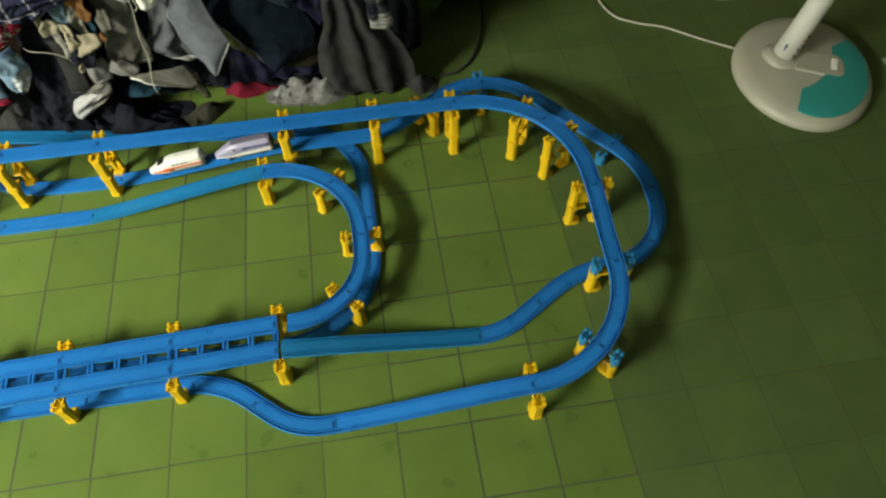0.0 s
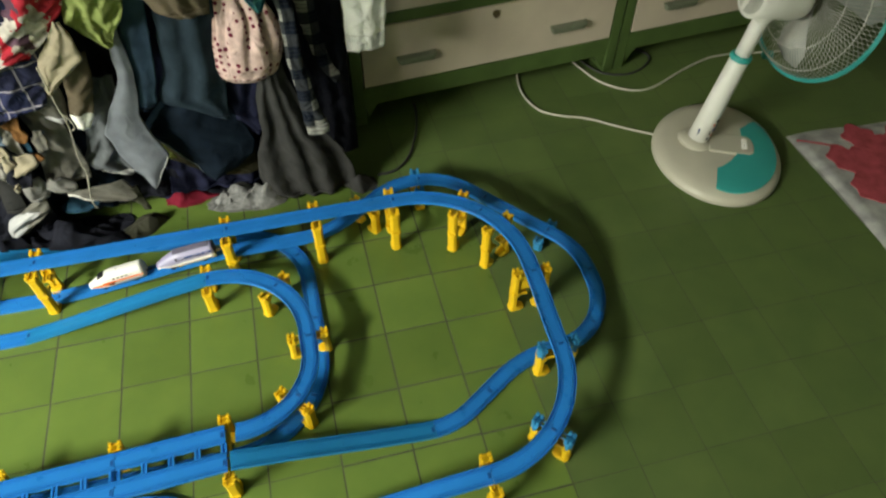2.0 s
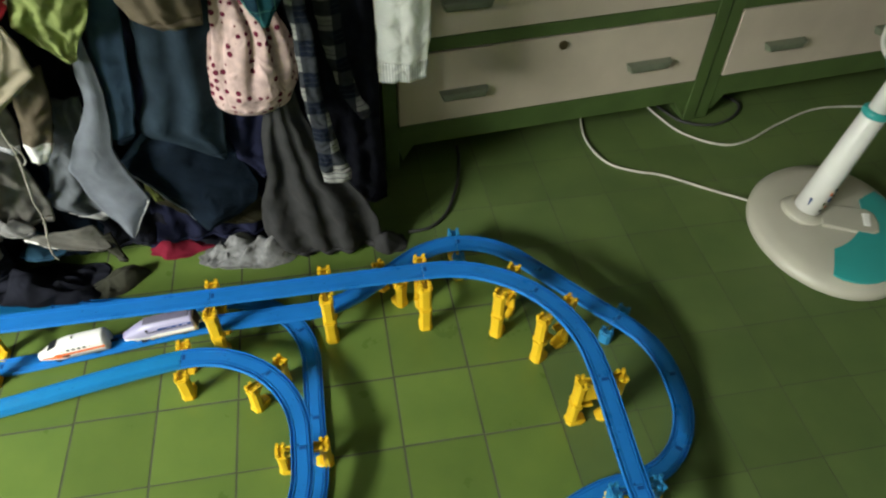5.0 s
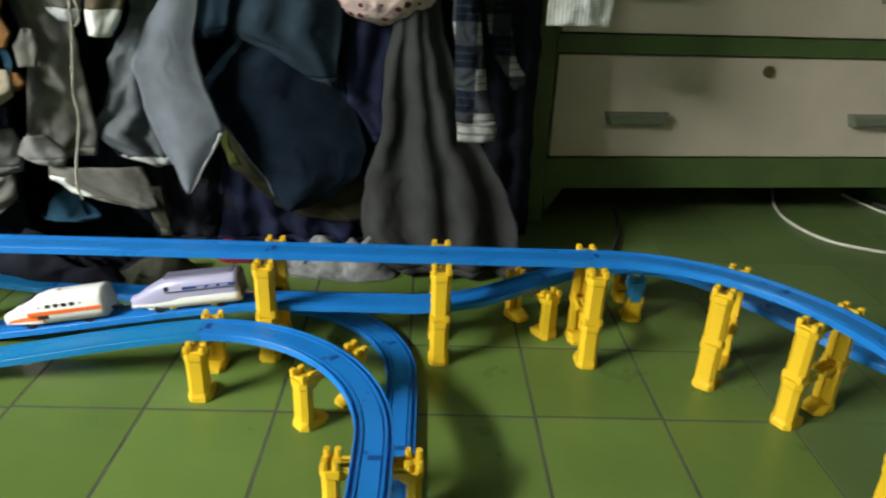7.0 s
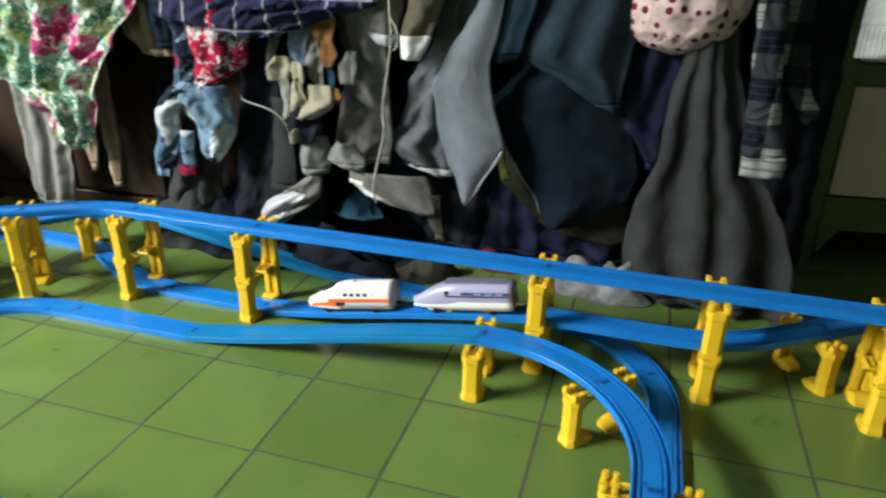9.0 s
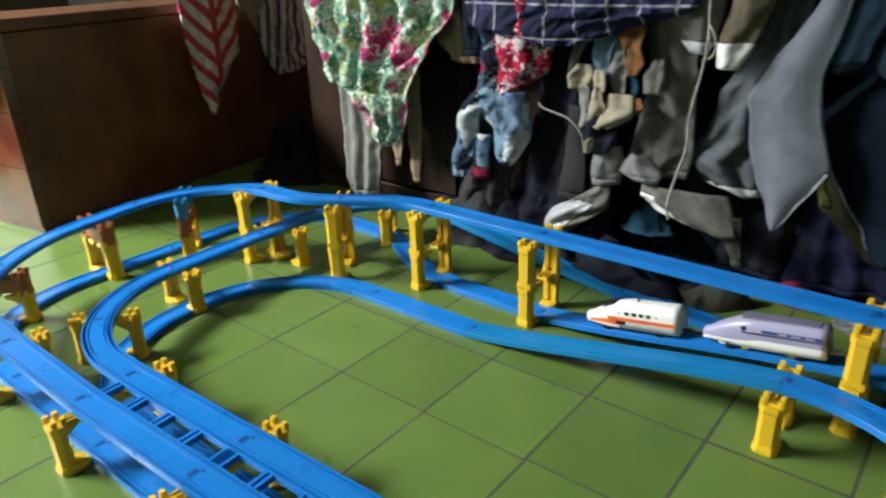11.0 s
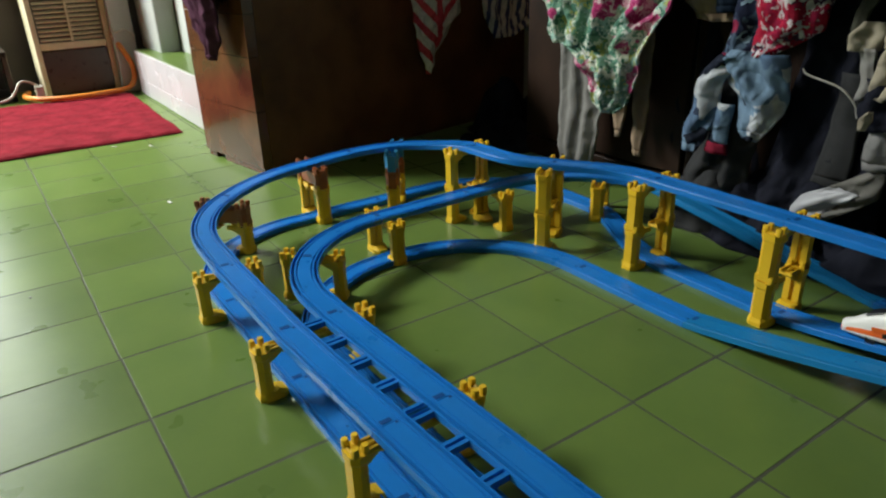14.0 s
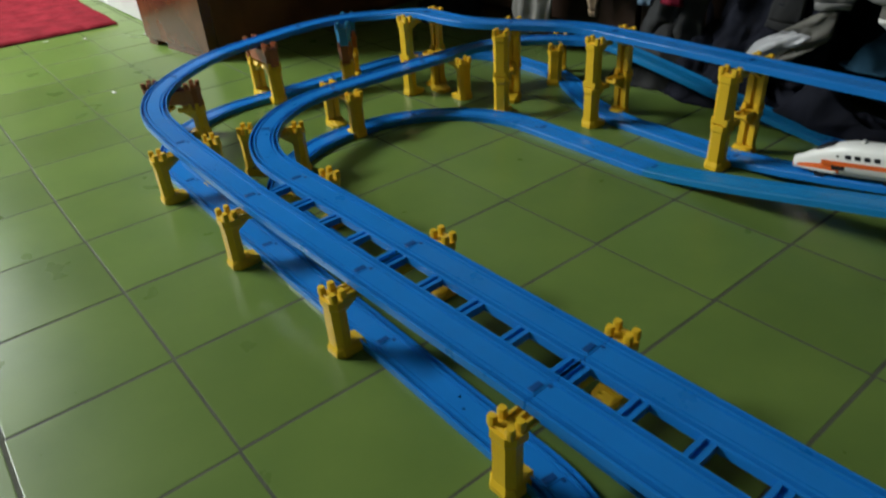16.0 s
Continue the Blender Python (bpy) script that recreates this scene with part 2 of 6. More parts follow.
C_TOWEL = cloth("grey_blue_terry", (0.175, 0.19, 0.225), depth=0.002)
C_DENIM = cloth("dark_denim", (0.008, 0.014, 0.024), 0.25, depth=0.003)
C_TEALDENIM = cloth("faded_teal_cotton", (0.036, 0.064, 0.104), 0.2, depth=0.003)
C_CHAR = cloth("charcoal_cotton", (0.040, 0.040, 0.041), 0.15, depth=0.003)
C_BLACK = cloth("black_cotton", (0.015, 0.016, 0.024), 0.2)
C_NAVY = cloth("navy_cotton", (0.016, 0.018, 0.042), 0.2, depth=0.003)
C_KHAKI = cloth("khaki_cotton", (0.052, 0.048, 0.030), 0.2, depth=0.003)
C_LIGHTGREY = cloth("light_grey_jersey", (0.22, 0.215, 0.21), 0.2)
C_WHITE = cloth("white_cotton", (0.66, 0.65, 0.63), 0.1, depth=0.010)
C_CREAM = cloth("cream_cotton", (0.34, 0.295, 0.22), 0.15)
C_TAN = cloth("tan_cotton", (0.33, 0.24, 0.16), 0.15)
C_LIME = cloth("lime_cotton", (0.27, 0.32, 0.115), 0.15, depth=0.022)
C_RED = cloth("red_cotton", (0.18, 0.015, 0.032), 0.15)
C_BLUE = cloth("blue_knit", (0.020, 0.055, 0.092), 0.2)
C_PURPLE = cloth("dark_plum_cotton", (0.085, 0.030, 0.055), 0.2)
C_TOWELRIM = cloth("pale_towel_rim", (0.40, 0.41, 0.42))
C_DENIMPALE = cloth("faded_denim_hem", (0.05, 0.085, 0.14))
C_FRAY = cloth("frayed_denim_thread", (0.22, 0.27, 0.32), 0.3, 200)
C_DARKTEAL = cloth("dark_teal_cotton", (0.024, 0.038, 0.054), 0.2, depth=0.003)
C_BRIGHT = cloth("bright_white_cotton", (0.86, 0.86, 0.84), 0.05, depth=0.008)
C_LACE = cloth("pale_grey_lace", (0.21, 0.21, 0.215), 0.25, 70)
C_LIMEDARK = cloth("dull_lime_cotton", (0.085, 0.100, 0.028))
C_STONE = cloth("stone_grey_cotton", (0.165, 0.157, 0.142), 0.2, depth=0.003)
C_WARMGREY = cloth("warm_grey_cotton", (0.23, 0.22, 0.205), 0.15)
C_SLATE = cloth("slate_grey_cotton", (0.115, 0.125, 0.14), 0.2, depth=0.003)
C_PALEHEM = cloth("pale_hem", (0.40, 0.40, 0.40))
C_OLIVE = cloth("dark_olive_cotton", (0.060, 0.060, 0.045), 0.2)
C_SATIN = wrinkled(material("white_satin", (0.36, 0.36, 0.38), 0.42, vary=0.1, scale=20, bump=0.1))
C_BROWNSHIRT = cloth("grey_brown_cotton", (0.13, 0.105, 0.075), 0.2, depth=0.003)
C_RUST = cloth("rust_print_cotton", (0.24, 0.115, 0.045), 0.3, 60)
C_TEALEDGE = cloth("teal_edge", (0.06, 0.30, 0.26))
C_BLUEPRINT = cloth("dusty_blue_cotton", (0.13, 0.19, 0.27), 0.3, 60)
C_RIB = patterned("ribbed_white_knit", striped((0.82, 0.82, 0.80), (0.62, 0.62, 0.61), 0.0056, 0, 0.5))
C_CUFF = patterned("striped_cuff", striped((0.27, 0.27, 0.26), (0.13, 0.13, 0.13), 0.013, 2, 0.3))
C_NAVYSPECK = patterned("navy_speckled_cotton", patches([(0.0, (0.02, 0.025, 0.05)), (0.72, (0.06, 0.09, 0.13)), (0.86, (0.20, 0.28, 0.34)), (0.95, (0.20, 0.02, 0.05))], 60, 0.03))
C_PINKDOT = patterned("pink_dotted_cotton", dots((0.58, 0.42, 0.40), (0.13, 0.018, 0.04), 60, 0.31))
C_PLAIDNW = patterned("navy_white_check", checked((0.008, 0.011, 0.020), (0.034, 0.037, 0.044), (0.23, 0.23, 0.22), 0.062))
C_PLAIDNAVY = patterned("navy_plaid", plaid((0.03, 0.035, 0.09), (0.02, 0.022, 0.05), (0.26, 0.24, 0.28), 0.10))
C_PLAIDTEAL = patterned("teal_plaid", plaid((0.012, 0.035, 0.055), (0.012, 0.06, 0.075), (0.05, 0.15, 0.14), 0.05))
C_FLORAL = patterned("green_pink_floral", floral)
C_REDFLORAL = patterned("red_white_floral", patches([(0.0, (0.36, 0.015, 0.04)), (0.34, (0.50, 0.47, 0.47)), (0.50, (0.24, 0.012, 0.04)), (0.74, (0.44, 0.30, 0.32)), (0.88, (0.07, 0.03, 0.06))], 62, 0.06))
C_REDBOLD = patterned("red_white_bold_print", patches([(0.0, (0.46, 0.42, 0.40)), (0.22, (0.40, 0.02, 0.04)), (0.40, (0.54, 0.50, 0.47)), (0.62, (0.11, 0.06, 0.09)), (0.70, (0.42, 0.03, 0.05)), (0.86, (0.34, 0.30, 0.28))], 27, 0.05))
C_TIEDYE = patterned("blue_white_print", patches([(0.0, (0.14, 0.21, 0.29)), (0.34, (0.018, 0.022, 0.035)), (0.50, (0.40, 0.42, 0.44)), (0.68, (0.09, 0.14, 0.22)), (0.88, (0.03, 0.04, 0.07))], 19, 0.06))
C_STRIPE = patterned("blue_white_stripe", striped((0.72, 0.70, 0.66), (0.07, 0.09, 0.21), 0.022, 1, 0.45))
C_LEAF = patterned("red_white_leaf_print", leafy((0.70, 0.66, 0.62), (0.58, 0.07, 0.10), 0.055))
C_MAT = material("grey_mottled_mat", (0.46, 0.46, 0.45), 0.95, scale=18, bump=0.5, bump_scale=220, second=(0.20, 0.20, 0.21), spec=0.1)
C_MATRED = material("red_flower_print", (0.46, 0.085, 0.11), 0.95, vary=0.2, scale=30, bump=0.5, bump_scale=220, spec=0.1)

# ---- mesh helpers ----


def mesh_object(name, bm, mat, smooth=False):
    bmesh.ops.recalc_face_normals(bm, faces=bm.faces)
    me = bpy.data.meshes.new(name)
    bm.to_mesh(me)
    bm.free()
    me.materials.append(mat)
    if smooth:
        me.polygons.foreach_set("use_smooth", [True] * len(me.polygons))
    return new(name, me)


def part(name, bm, mat, parent, label="", smooth=False):
    ob = mesh_object(name, bm, mat, smooth)
    ob.parent = parent
    return tagged(ob, label)


def thing(name, place, label, category, group="", kind="", turn=0.0):
    ob = new(name)
    ob.matrix_world = pose(*place, 0, 0, turn)
    ob.empty_display_size = 0.02
    return tagged(ob, label, category, group, kind)


def box(bm, size, centre=(0, 0, 0), bevel=0.0, turn=None):
    m = Matrix.Translation(centre) @ (turn or Matrix()) @ Matrix.Diagonal((*size, 1))
    made = bmesh.ops.create_cube(bm, size=1, matrix=m)
    if bevel:
        edges = list({e for v in made["verts"] for e in v.link_edges})
        bmesh.ops.bevel(bm, geom=edges, offset=bevel, segments=1, affect="EDGES")
    return bm


def boxes(entries, bevel=0.0):
    bm = bmesh.new()
    for size, centre in entries:
        box(bm, size, centre, bevel)
    return bm


def loft(rings, caps=True, closed=True):
    """A skin over rings of equal length."""
    bm = bmesh.new()
    vs = [[bm.verts.new(p) for p in ring] for ring in rings]
    n = len(rings[0])
    for a, b in zip(vs, vs[1:]):
        for k in range(n if closed else n - 1):
            bm.faces.new((a[k], a[(k + 1) % n], b[(k + 1) % n], b[k]))
    if caps:
        bm.faces.new(vs[0])
        bm.faces.new(list(reversed(vs[-1])))
    return bm


def prism(outline, z0, z1, shrink=0.0):
    """An upright prism over an outline; shrink: bevel of its top and bottom rims."""
    cx, cy = sum(p[0] for p in outline) / len(outline), sum(p[1] for p in outline) / len(outline)

    def ring(z, k):
        return [(cx + (x - cx) * k, cy + (y - cy) * k, z) for x, y in outline]
    if not shrink:
        return loft([ring(z0, 1), ring(z1, 1)])
    e = min(0.3 * (z1 - z0), shrink * 0.02)
    return loft([ring(z0, 1 - shrink), ring(z0 + e, 1), ring(z1 - e, 1), ring(z1, 1 - shrink)])


def tube(points, radius, sides=8):
    pts = [Vector(p) for p in points]
    rings = []
    for k, p in enumerate(pts):
        d = (pts[min(k + 1, len(pts) - 1)] - pts[max(k - 1, 0)]).normalized()
        q = d.to_track_quat("Z", "Y")
        rings.append([tuple(p + q @ Vector((radius * math.cos(a), radius * math.sin(a), 0))) for a in (2 * math.pi * j / sides for j in range(sides))])
    return loft(rings)


def smooth_line(points, steps=8):
    """A Catmull-Rom curve through points."""
    p = [Vector(points[0])] + [Vector(q) for q in points] + [Vector(points[-1])]
    out = []
    for a, b, c, d in zip(p, p[1:], p[2:], p[3:]):
        for k in range(steps):
            t = k / steps
            out.append(0.5 * ((2 * b) + (c - a) * t + (2 * a - 5 * b + 4 * c - d) * t * t + (3 * b - a - 3 * c + d) * t ** 3))
    return out + [p[-1]]


# ---- room ----
X0, X1, Y0, Y1, ZC = -2.72, 2.80, -3.60, 1.45, 3.05


def structure(name, bm, mat, label, category="wall"):
    return tagged(mesh_object(name, bm, mat), label, category, kind="structure")


floor = structure("floor", boxes([((X1 - X0 + 0.2, Y1 - Y0 + 0.2, 0.1), ((X0 + X1) / 2, (Y0 + Y1) / 2, -0.05045))]), GROUT, "green glazed square floor tiles with dark grout", "floor")
structure("ceiling", boxes([((X1 - X0 + 0.2, Y1 - Y0 + 0.2, 0.1), ((X0 + X1) / 2, (Y0 + Y1) / 2, ZC + 0.05))]), CEIL, "plain pale painted ceiling", "ceiling")
structure("wall_north", boxes([((X1 - X0 + 0.2, 0.1, ZC), ((X0 + X1) / 2, Y1 + 0.05, ZC / 2))]), WALL, "plain plastered wall behind the clothes")
structure("wall_east", boxes([((0.1, Y1 - Y0, ZC), (X1 + 0.05, (Y0 + Y1) / 2, ZC / 2))]), WALL, "plain plastered side wall")
# Unseen openings; lintel WZ1 is set to cut window light off the far floor.
WY0, WY1, WZ0, WZ1 = -3.25, -0.95, 1.45, 2.37
DY0, DY1, DZ1 = -1.40, -0.56, 1.95
west = []
for y0, y1, z0, z1 in ((Y0, WY0, 0, ZC), (WY0, DY0, 0, WZ0), (WY0, WY1, WZ1, ZC), (WY1, Y1, DZ1, ZC), (DY0, WY1, DZ1, WZ0 + 0.44), (DY1, Y1, 0, DZ1)):
    if y1 - y0 > 0.01 and z1 - z0 > 0.01:
        west.append(((0.1, y1 - y0, z1 - z0), (X0 - 0.05, (y0 + y1) / 2, (z0 + z1) / 2)))
structure("wall_west", boxes(west), DARKWALL, "dark plastered wall with a doorway and an unseen window, its lintel cutting the daylight")
structure("wall_south", boxes([((X1 - X0 + 0.2, 0.1, ZC), ((X0 + X1) / 2, Y0 - 0.05, ZC / 2))]), WALL, "plain plastered wall opposite the clothes")

# ---- toy railway ----


class Line:
    """A closed track line: corners (x, y, radius) rounded off, with heights given at places along it."""

    def __init__(self, corners, heights):
        n = len(corners)
        pts = []
        want, edge = [], []
        for k in range(n):
            a, b, c = (Vector(corners[j % n][:2]) for j in (k - 1, k, k + 1))
            want.append(corners[k][2] * math.tan((math.pi - (a - b).angle(c - b)) / 2))
            edge.append((c - b).length)
        for k in range(n):
            a, b, c = (Vector(corners[j % n][:2]) for j in (k - 1, k, k + 1))
            u, v = (a - b), (c - b)
            lu, lv = u.length, v.length
            u.normalize(), v.normalize()
            turn = math.pi - u.angle(v)
            if turn < 0.01:
                pts.append(b)
                continue
            r = corners[k][2]
            cut = want[k]
            for other, room in ((want[k - 1], edge[k - 1]), (want[(k + 1) % n], edge[k])):
                if cut + other > 0.99 * room:
                    cut = min(cut, max(0.99 * room - other, 0.99 * room * cut / (cut + other)))
            r = cut / math.tan(turn / 2)
            centre = b + (u + v).normalized() * (r / math.cos(turn / 2))
            p, q = b + u * cut - centre, b + v * cut - centre
            sweep = math.atan2(p.x * q.y - p.y * q.x, p.dot(q))
            steps = max(4, int(abs(sweep) * 18))
            for j in range(steps + 1):
                w = sweep * j / steps
                pts.append(centre + Vector((p.x * math.cos(w) - p.y * math.sin(w), p.x * math.sin(w) + p.y * math.cos(w))))
        dense = []
        for a, b in zip(pts, pts[1:] + pts[:1]):
            m = max(1, int((b - a).length / 0.012))
            dense += [a + (b - a) * (j / m) for j in range(m)]
        self.p = np.array([tuple(q) for q in dense])
        step = np.linalg.norm(np.roll(self.p, -1, 0) - self.p, axis=1)
        self.s = np.concatenate([[0], np.cumsum(step)])
        self.total = self.s[-1]
        self.anchors = []
        last = -0.3
        for x, y, z in heights:
            last = self.find(x, y, last)
            self.anchors.append((last, z))

    def find(self, x, y, after=-9.0):
        """The length along the line at the place nearest to (x, y), after a given length."""
        d = np.hypot(self.p[:, 0] - x, self.p[:, 1] - y) + 0.03 * (self.s[:-1] - max(after, 0))
        d = np.where(self.s[:-1] > after, d, 99.0)
        return float(self.s[int(np.argmin(d))])

    def at(self, s):
        s %= self.total
        k = int(np.searchsorted(self.s, s, side="right")) - 1
        n = len(self.p)
        a, b = self.p[k % n], self.p[(k + 1) % n]
        f = (s - self.s[k]) / (self.s[k + 1] - self.s[k])
        x, y = a + (b - a) * f
        return float(x), float(y), self.height(s)

    def height(self, s):
        an = self.anchors
        for (s0, z0), (s1, z1) in zip(an, an[1:] + [(an[0][0] + self.total, an[0][1])]):
            for q in (s, s + self.total):
                if s0 <= q <= s1:
                    f = (q - s0) / max(s1 - s0, 1e-6)
                    g = f * f * (3 - 2 * f)
                    return z0 + (z1 - z0) * (0.6 * f + 0.4 * g)
        return an[0][1]

    def frame_at(self, s):
        """Place, forward and left direction at a length along the line."""
        a, b = Vector(self.at(s - 0.008)), Vector(self.at(s + 0.008))
        f = (b - a).normalized()
        left = Vector((-f.y, f.x, 0)).normalized()
        return Vector(self.at(s)), f, left


OUTER = Line([
    (0.805, -0.268, 0.3), (0.39, -0.2645, 0.5), (-0.262, -0.287, 0.5), (-0.475, -0.286, 0.5), (-0.752, -0.282, 0.200), (-0.752, 0.190, 0.200), (-0.450, 0.203, 0.16), (-0.290, 0.299, 0.16),
    (1.104, 0.298, 0.26), (1.104, -0.42, 0.22), (0.40, -0.412, 0.16), (0.25, -0.283, 0.2), (-0.745, -0.281, 0.2), (-0.745, 0.42, 0.19), (-0.42, 0.405, 0.2),
    (-0.25, 0.303, 0.3), (0.42, 0.288, 0.5), (0.66, 0.288, 0.22), (0.950, 0.484, 0.19), (1.285, 0.118, 0.19), (1.285, -0.133, 0.158), (1.05, -0.14, 0.3), (0.86, -0.262, 0.2)],
    [(0.805, -0.268, 0), (0.39, -0.2645, 0.066), (-0.475, -0.286, 0.066), (-0.69, -0.2, 0.083), (-0.752, -0.04, 0.100), (-0.66, 0.155, 0.120), (-0.554, 0.195, 0.132), (0.838, 0.298, 0.132),
     (1.104, -0.005, 0.132), (1.10, -0.19, 0.104), (1.03, -0.36, 0.083), (0.879, -0.42, 0.066), (0.477, -0.412, 0), (-0.013, 0.297, 0), (0.418, 0.288, 0.066), (0.93, 0.424, 0.066), (1.215, 0.195, 0.034), (1.237, -0.085, 0)])
INNER = Line([
    (0.388, -0.204, 0.3), (-0.262, -0.2265, 0.3), (-0.510, -0.224, 0.2), (-0.515, 0.436, 0.2), (0.03, 0.440, 0.4), (0.377, 0.40, 0.4), (0.593, 0.40, 0.21), (0.593, -0.227, 0.21), (-0.488, -0.227, 0.2),
    (-0.488, 0.194, 0.2), (-0.07, 0.194, 0.4), (0.357, 0.212, 0.4), (0.574, 0.215, 0.212), (0.574, -0.220, 0.212)],
    [(0.388, -0.204, 0.066), (-0.36, 0.436, 0.066), (0.05, 0.438, 0), (-0.068, 0.194, 0), (0.357, 0.212, 0.066)])

RH = 0.0085
# lip, running groove, ridge, fine groove, plateau, and a hollow underside
HALF = [(0.0190, 0.0), (0.0190, RH - 0.0007), (0.0186, RH), (0.0171, RH), (0.0168, RH - 0.0056), (0.0133, RH - 0.0056), (0.0130, RH - 0.0002), (0.0108, RH - 0.0002), (0.0104, RH - 0.0024), (0.0090, RH - 0.0024), (0.0086, RH - 0.0008)]
UNDER = [(0.0165, RH - 0.0066), (0.0165, 0.0)]
PROFILE = [(-u, w) for u, w in HALF] + HALF[::-1] + [(u, w) for u, w in UNDER[::-1]] + [(-u, w) for u, w in UNDER]


def rail_body(line, s0, s1, shift=0.0):
    n = max(2, int((s1 - s0) / 0.010))
    rings = []
    for k in range(n + 1):
        p, f, left = line.frame_at(s0 + (s1 - s0) * k / n)
        rings.append([tuple(p - left * (u - shift) + Vector((0, 0, w))) for u, w in PROFILE])
    return loft(rings)


def joint_parts(line, s, parent):
    """The two clips that lock one rail to the next."""
    p, f, left = line.frame_at(s)
    top, made = Vector((0, 0, RH)), []
    turn = Matrix.Rotation(math.atan2(f.y, f.x), 4, "Z")
    for side, size in ((-0.0060, (0.0040, 0.0034, 0.0014)), (0.0018, (0.0062, 0.0118, 0.0018))):
        bm = bmesh.new()
        box(bm, size, p + left * side + f * (0.0042 if side > 0 else -0.0030) + top - Vector((0, 0, 0.0012)), 0.0004, turn)
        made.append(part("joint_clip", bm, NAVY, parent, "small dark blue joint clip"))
    return made


def rail(line, s0, s1, mat, label, group):
    p = line.at(s0)
    ob = thing("rail_piece", (p[0], p[1], p[2]), label, "toy rail", group)
    inv = ob.matrix_world.inverted()
    bm = rail_body(line, s0 + 0.0004, s1 - 0.0004)
    bm.transform(inv)
    part("rail_body", bm, mat, ob)
    for c in joint_parts(line, s0 + 0.001, ob):
        c.data.transform(inv)
    # flat dark discs paint the shade of the peg holes
    for share, side in ((0.47, 0.0035), (0.53, -0.0035)) if s1 - s0 > 0.12 else ((0.5, 0.003),):
        p, f, left = line.frame_at(s0 + (s1 - s0) * share)
        bm = prism([(0.0016 * math.cos(a * math.pi / 5), 0.0016 * math.sin(a * math.pi / 5)) for a in range(10)], RH - 0.0014, RH - 0.0008)
        bm.transform(inv @ Matrix.Translation(p + left * side))
        part("peg_hole_shade", bm, NAVY, ob)
    return ob


def lay(line, places, mats, group):
    """Rails from place to place; each place (x, y) follows the one before along the line; pieces: how many rails in between."""
    last = -0.3
    marks = []
    for x, y, pieces in places:
        last = line.find(x, y, last + 0.01) if pieces or x != 0.80 else line.total + line.find(0.805, -0.268)
        marks.append((last, pieces))
    for (a, n), (b, _) in zip(marks, marks[1:]):
        for k in range(n):
            s0, s1 = a + (b - a) * k / n, a + (b - a) * (k + 1) / n
            z0, z1 = line.height(s0 + 0.01), line.height(s1 - 0.01)
            slope = abs(z1 - z0) > 0.02
            f0, f1 = line.frame_at(s0 + 0.01)[1], line.frame_at(s1 - 0.01)[1]
            bend = abs(f0.x * f1.y - f0.y * f1.x) > 0.15
            shape = "curved" if bend else "straight"
            level = "on yellow piers" if z0 + z1 > 0.05 else "lying on the tiles"
            rail(line, s0, s1, mats[1] if slope else mats[0], "%s%s blue plastic toy rail %s" % ("sloping " if slope else "", shape, level), group)


lay(OUTER, [(0.805, -0.268, 1), (0.39, -0.2645, 0)], (BLUE, TEAL), "outer toy railway")
lay(OUTER, [(-0.262, -0.283, 1), (-0.475, -0.282, 3), (-0.554, 0.195, 1), (-0.401, 0.247, 1), (-0.236, 0.302, 1), (-0.013, 0.302, 1), (0.417, 0.30, 1), (0.838, 0.298, 2),
            (1.104, -0.005, 1), (1.10, -0.19, 1), (1.03, -0.36, 1), (0.879, -0.42, 1), (0.477, -0.412, 1), (0.326, -0.347, 1), (0.20, -0.283, 1), (-0.022, -0.281, 1), (-0.259, -0.281, 1), (-0.50, -0.281, 5),
            (-0.18, 0.302, 1), (-0.013, 0.297, 1), (0.418, 0.288, 1), (0.64, 0.288, 2), (0.93, 0.424, 2), (1.215, 0.195, 2), (1.237, -0.085, 2), (0.95, -0.20, 1), (0.80, -0.268, 0)], (BLUE, BLUE), "outer toy railway")
lay(INNER, [(-0.262, -0.224, 5), (-0.36, 0.436, 1), (0.05, 0.438, 2), (0.40, 0.40, 4), (0.40, -0.227, 3), (-0.25, -0.227, 3), (-0.272, 0.194, 1), (-0.068, 0.194, 1), (0.357, 0.212, 1), (0.51, 0.151, 1), (0.574, -0.002, 2), (0.40, -0.220, 0)], (BLUE, TEAL), "inner toy railway")

# the two-lane straights: both lanes and the ties between them are one moulding
for x0, x1 in ((0.386, 0.170), (0.170, -0.044), (-0.044, -0.260)):
    sa, sb = OUTER.find(x0, -0.283), OUTER.find(x1, -0.283)
    pa = OUTER.at(sa)
    ob = thing("double_rail_piece", pa, "straight two-lane blue plastic toy rail with open ties, on yellow piers", "toy rail", "two-lane toy rails")
    inv = ob.matrix_world.inverted()
    for shift in (0.0, -0.0605):
        bm = rail_body(OUTER, sa + 0.0005, sb - 0.0005, shift)
        bm.transform(inv)
        part("rail_body", bm, BLUE, ob)
    across = -OUTER.frame_at((sa + sb) / 2)[2]
    for c in joint_parts(OUTER, sa + 0.001, ob):
        c.data.transform(inv)
        twin = c.copy()
        scene.collection.objects.link(twin)
        twin.location = across * 0.0605
    for k in range(5):
        p, f, left = OUTER.frame_at(sa + (sb - sa) * (0.02 + k * 0.24))
        place = Matrix.Translation(p - left * 0.03025) @ Matrix.Rotation(math.atan2(f.y, f.x), 4, "Z")
        bm = boxes([((0.0040, 0.0235, 0.0070), (0.0040, 0, 0.0036)), ((0.0040, 0.0235, 0.0070), (-0.0040, 0, 0.0036)), ((0.008, 0.0235, 0.002), (0, 0, 0.0025))])
        bm.transform(inv @ place)
        part("tie", bm, BLUE, ob)


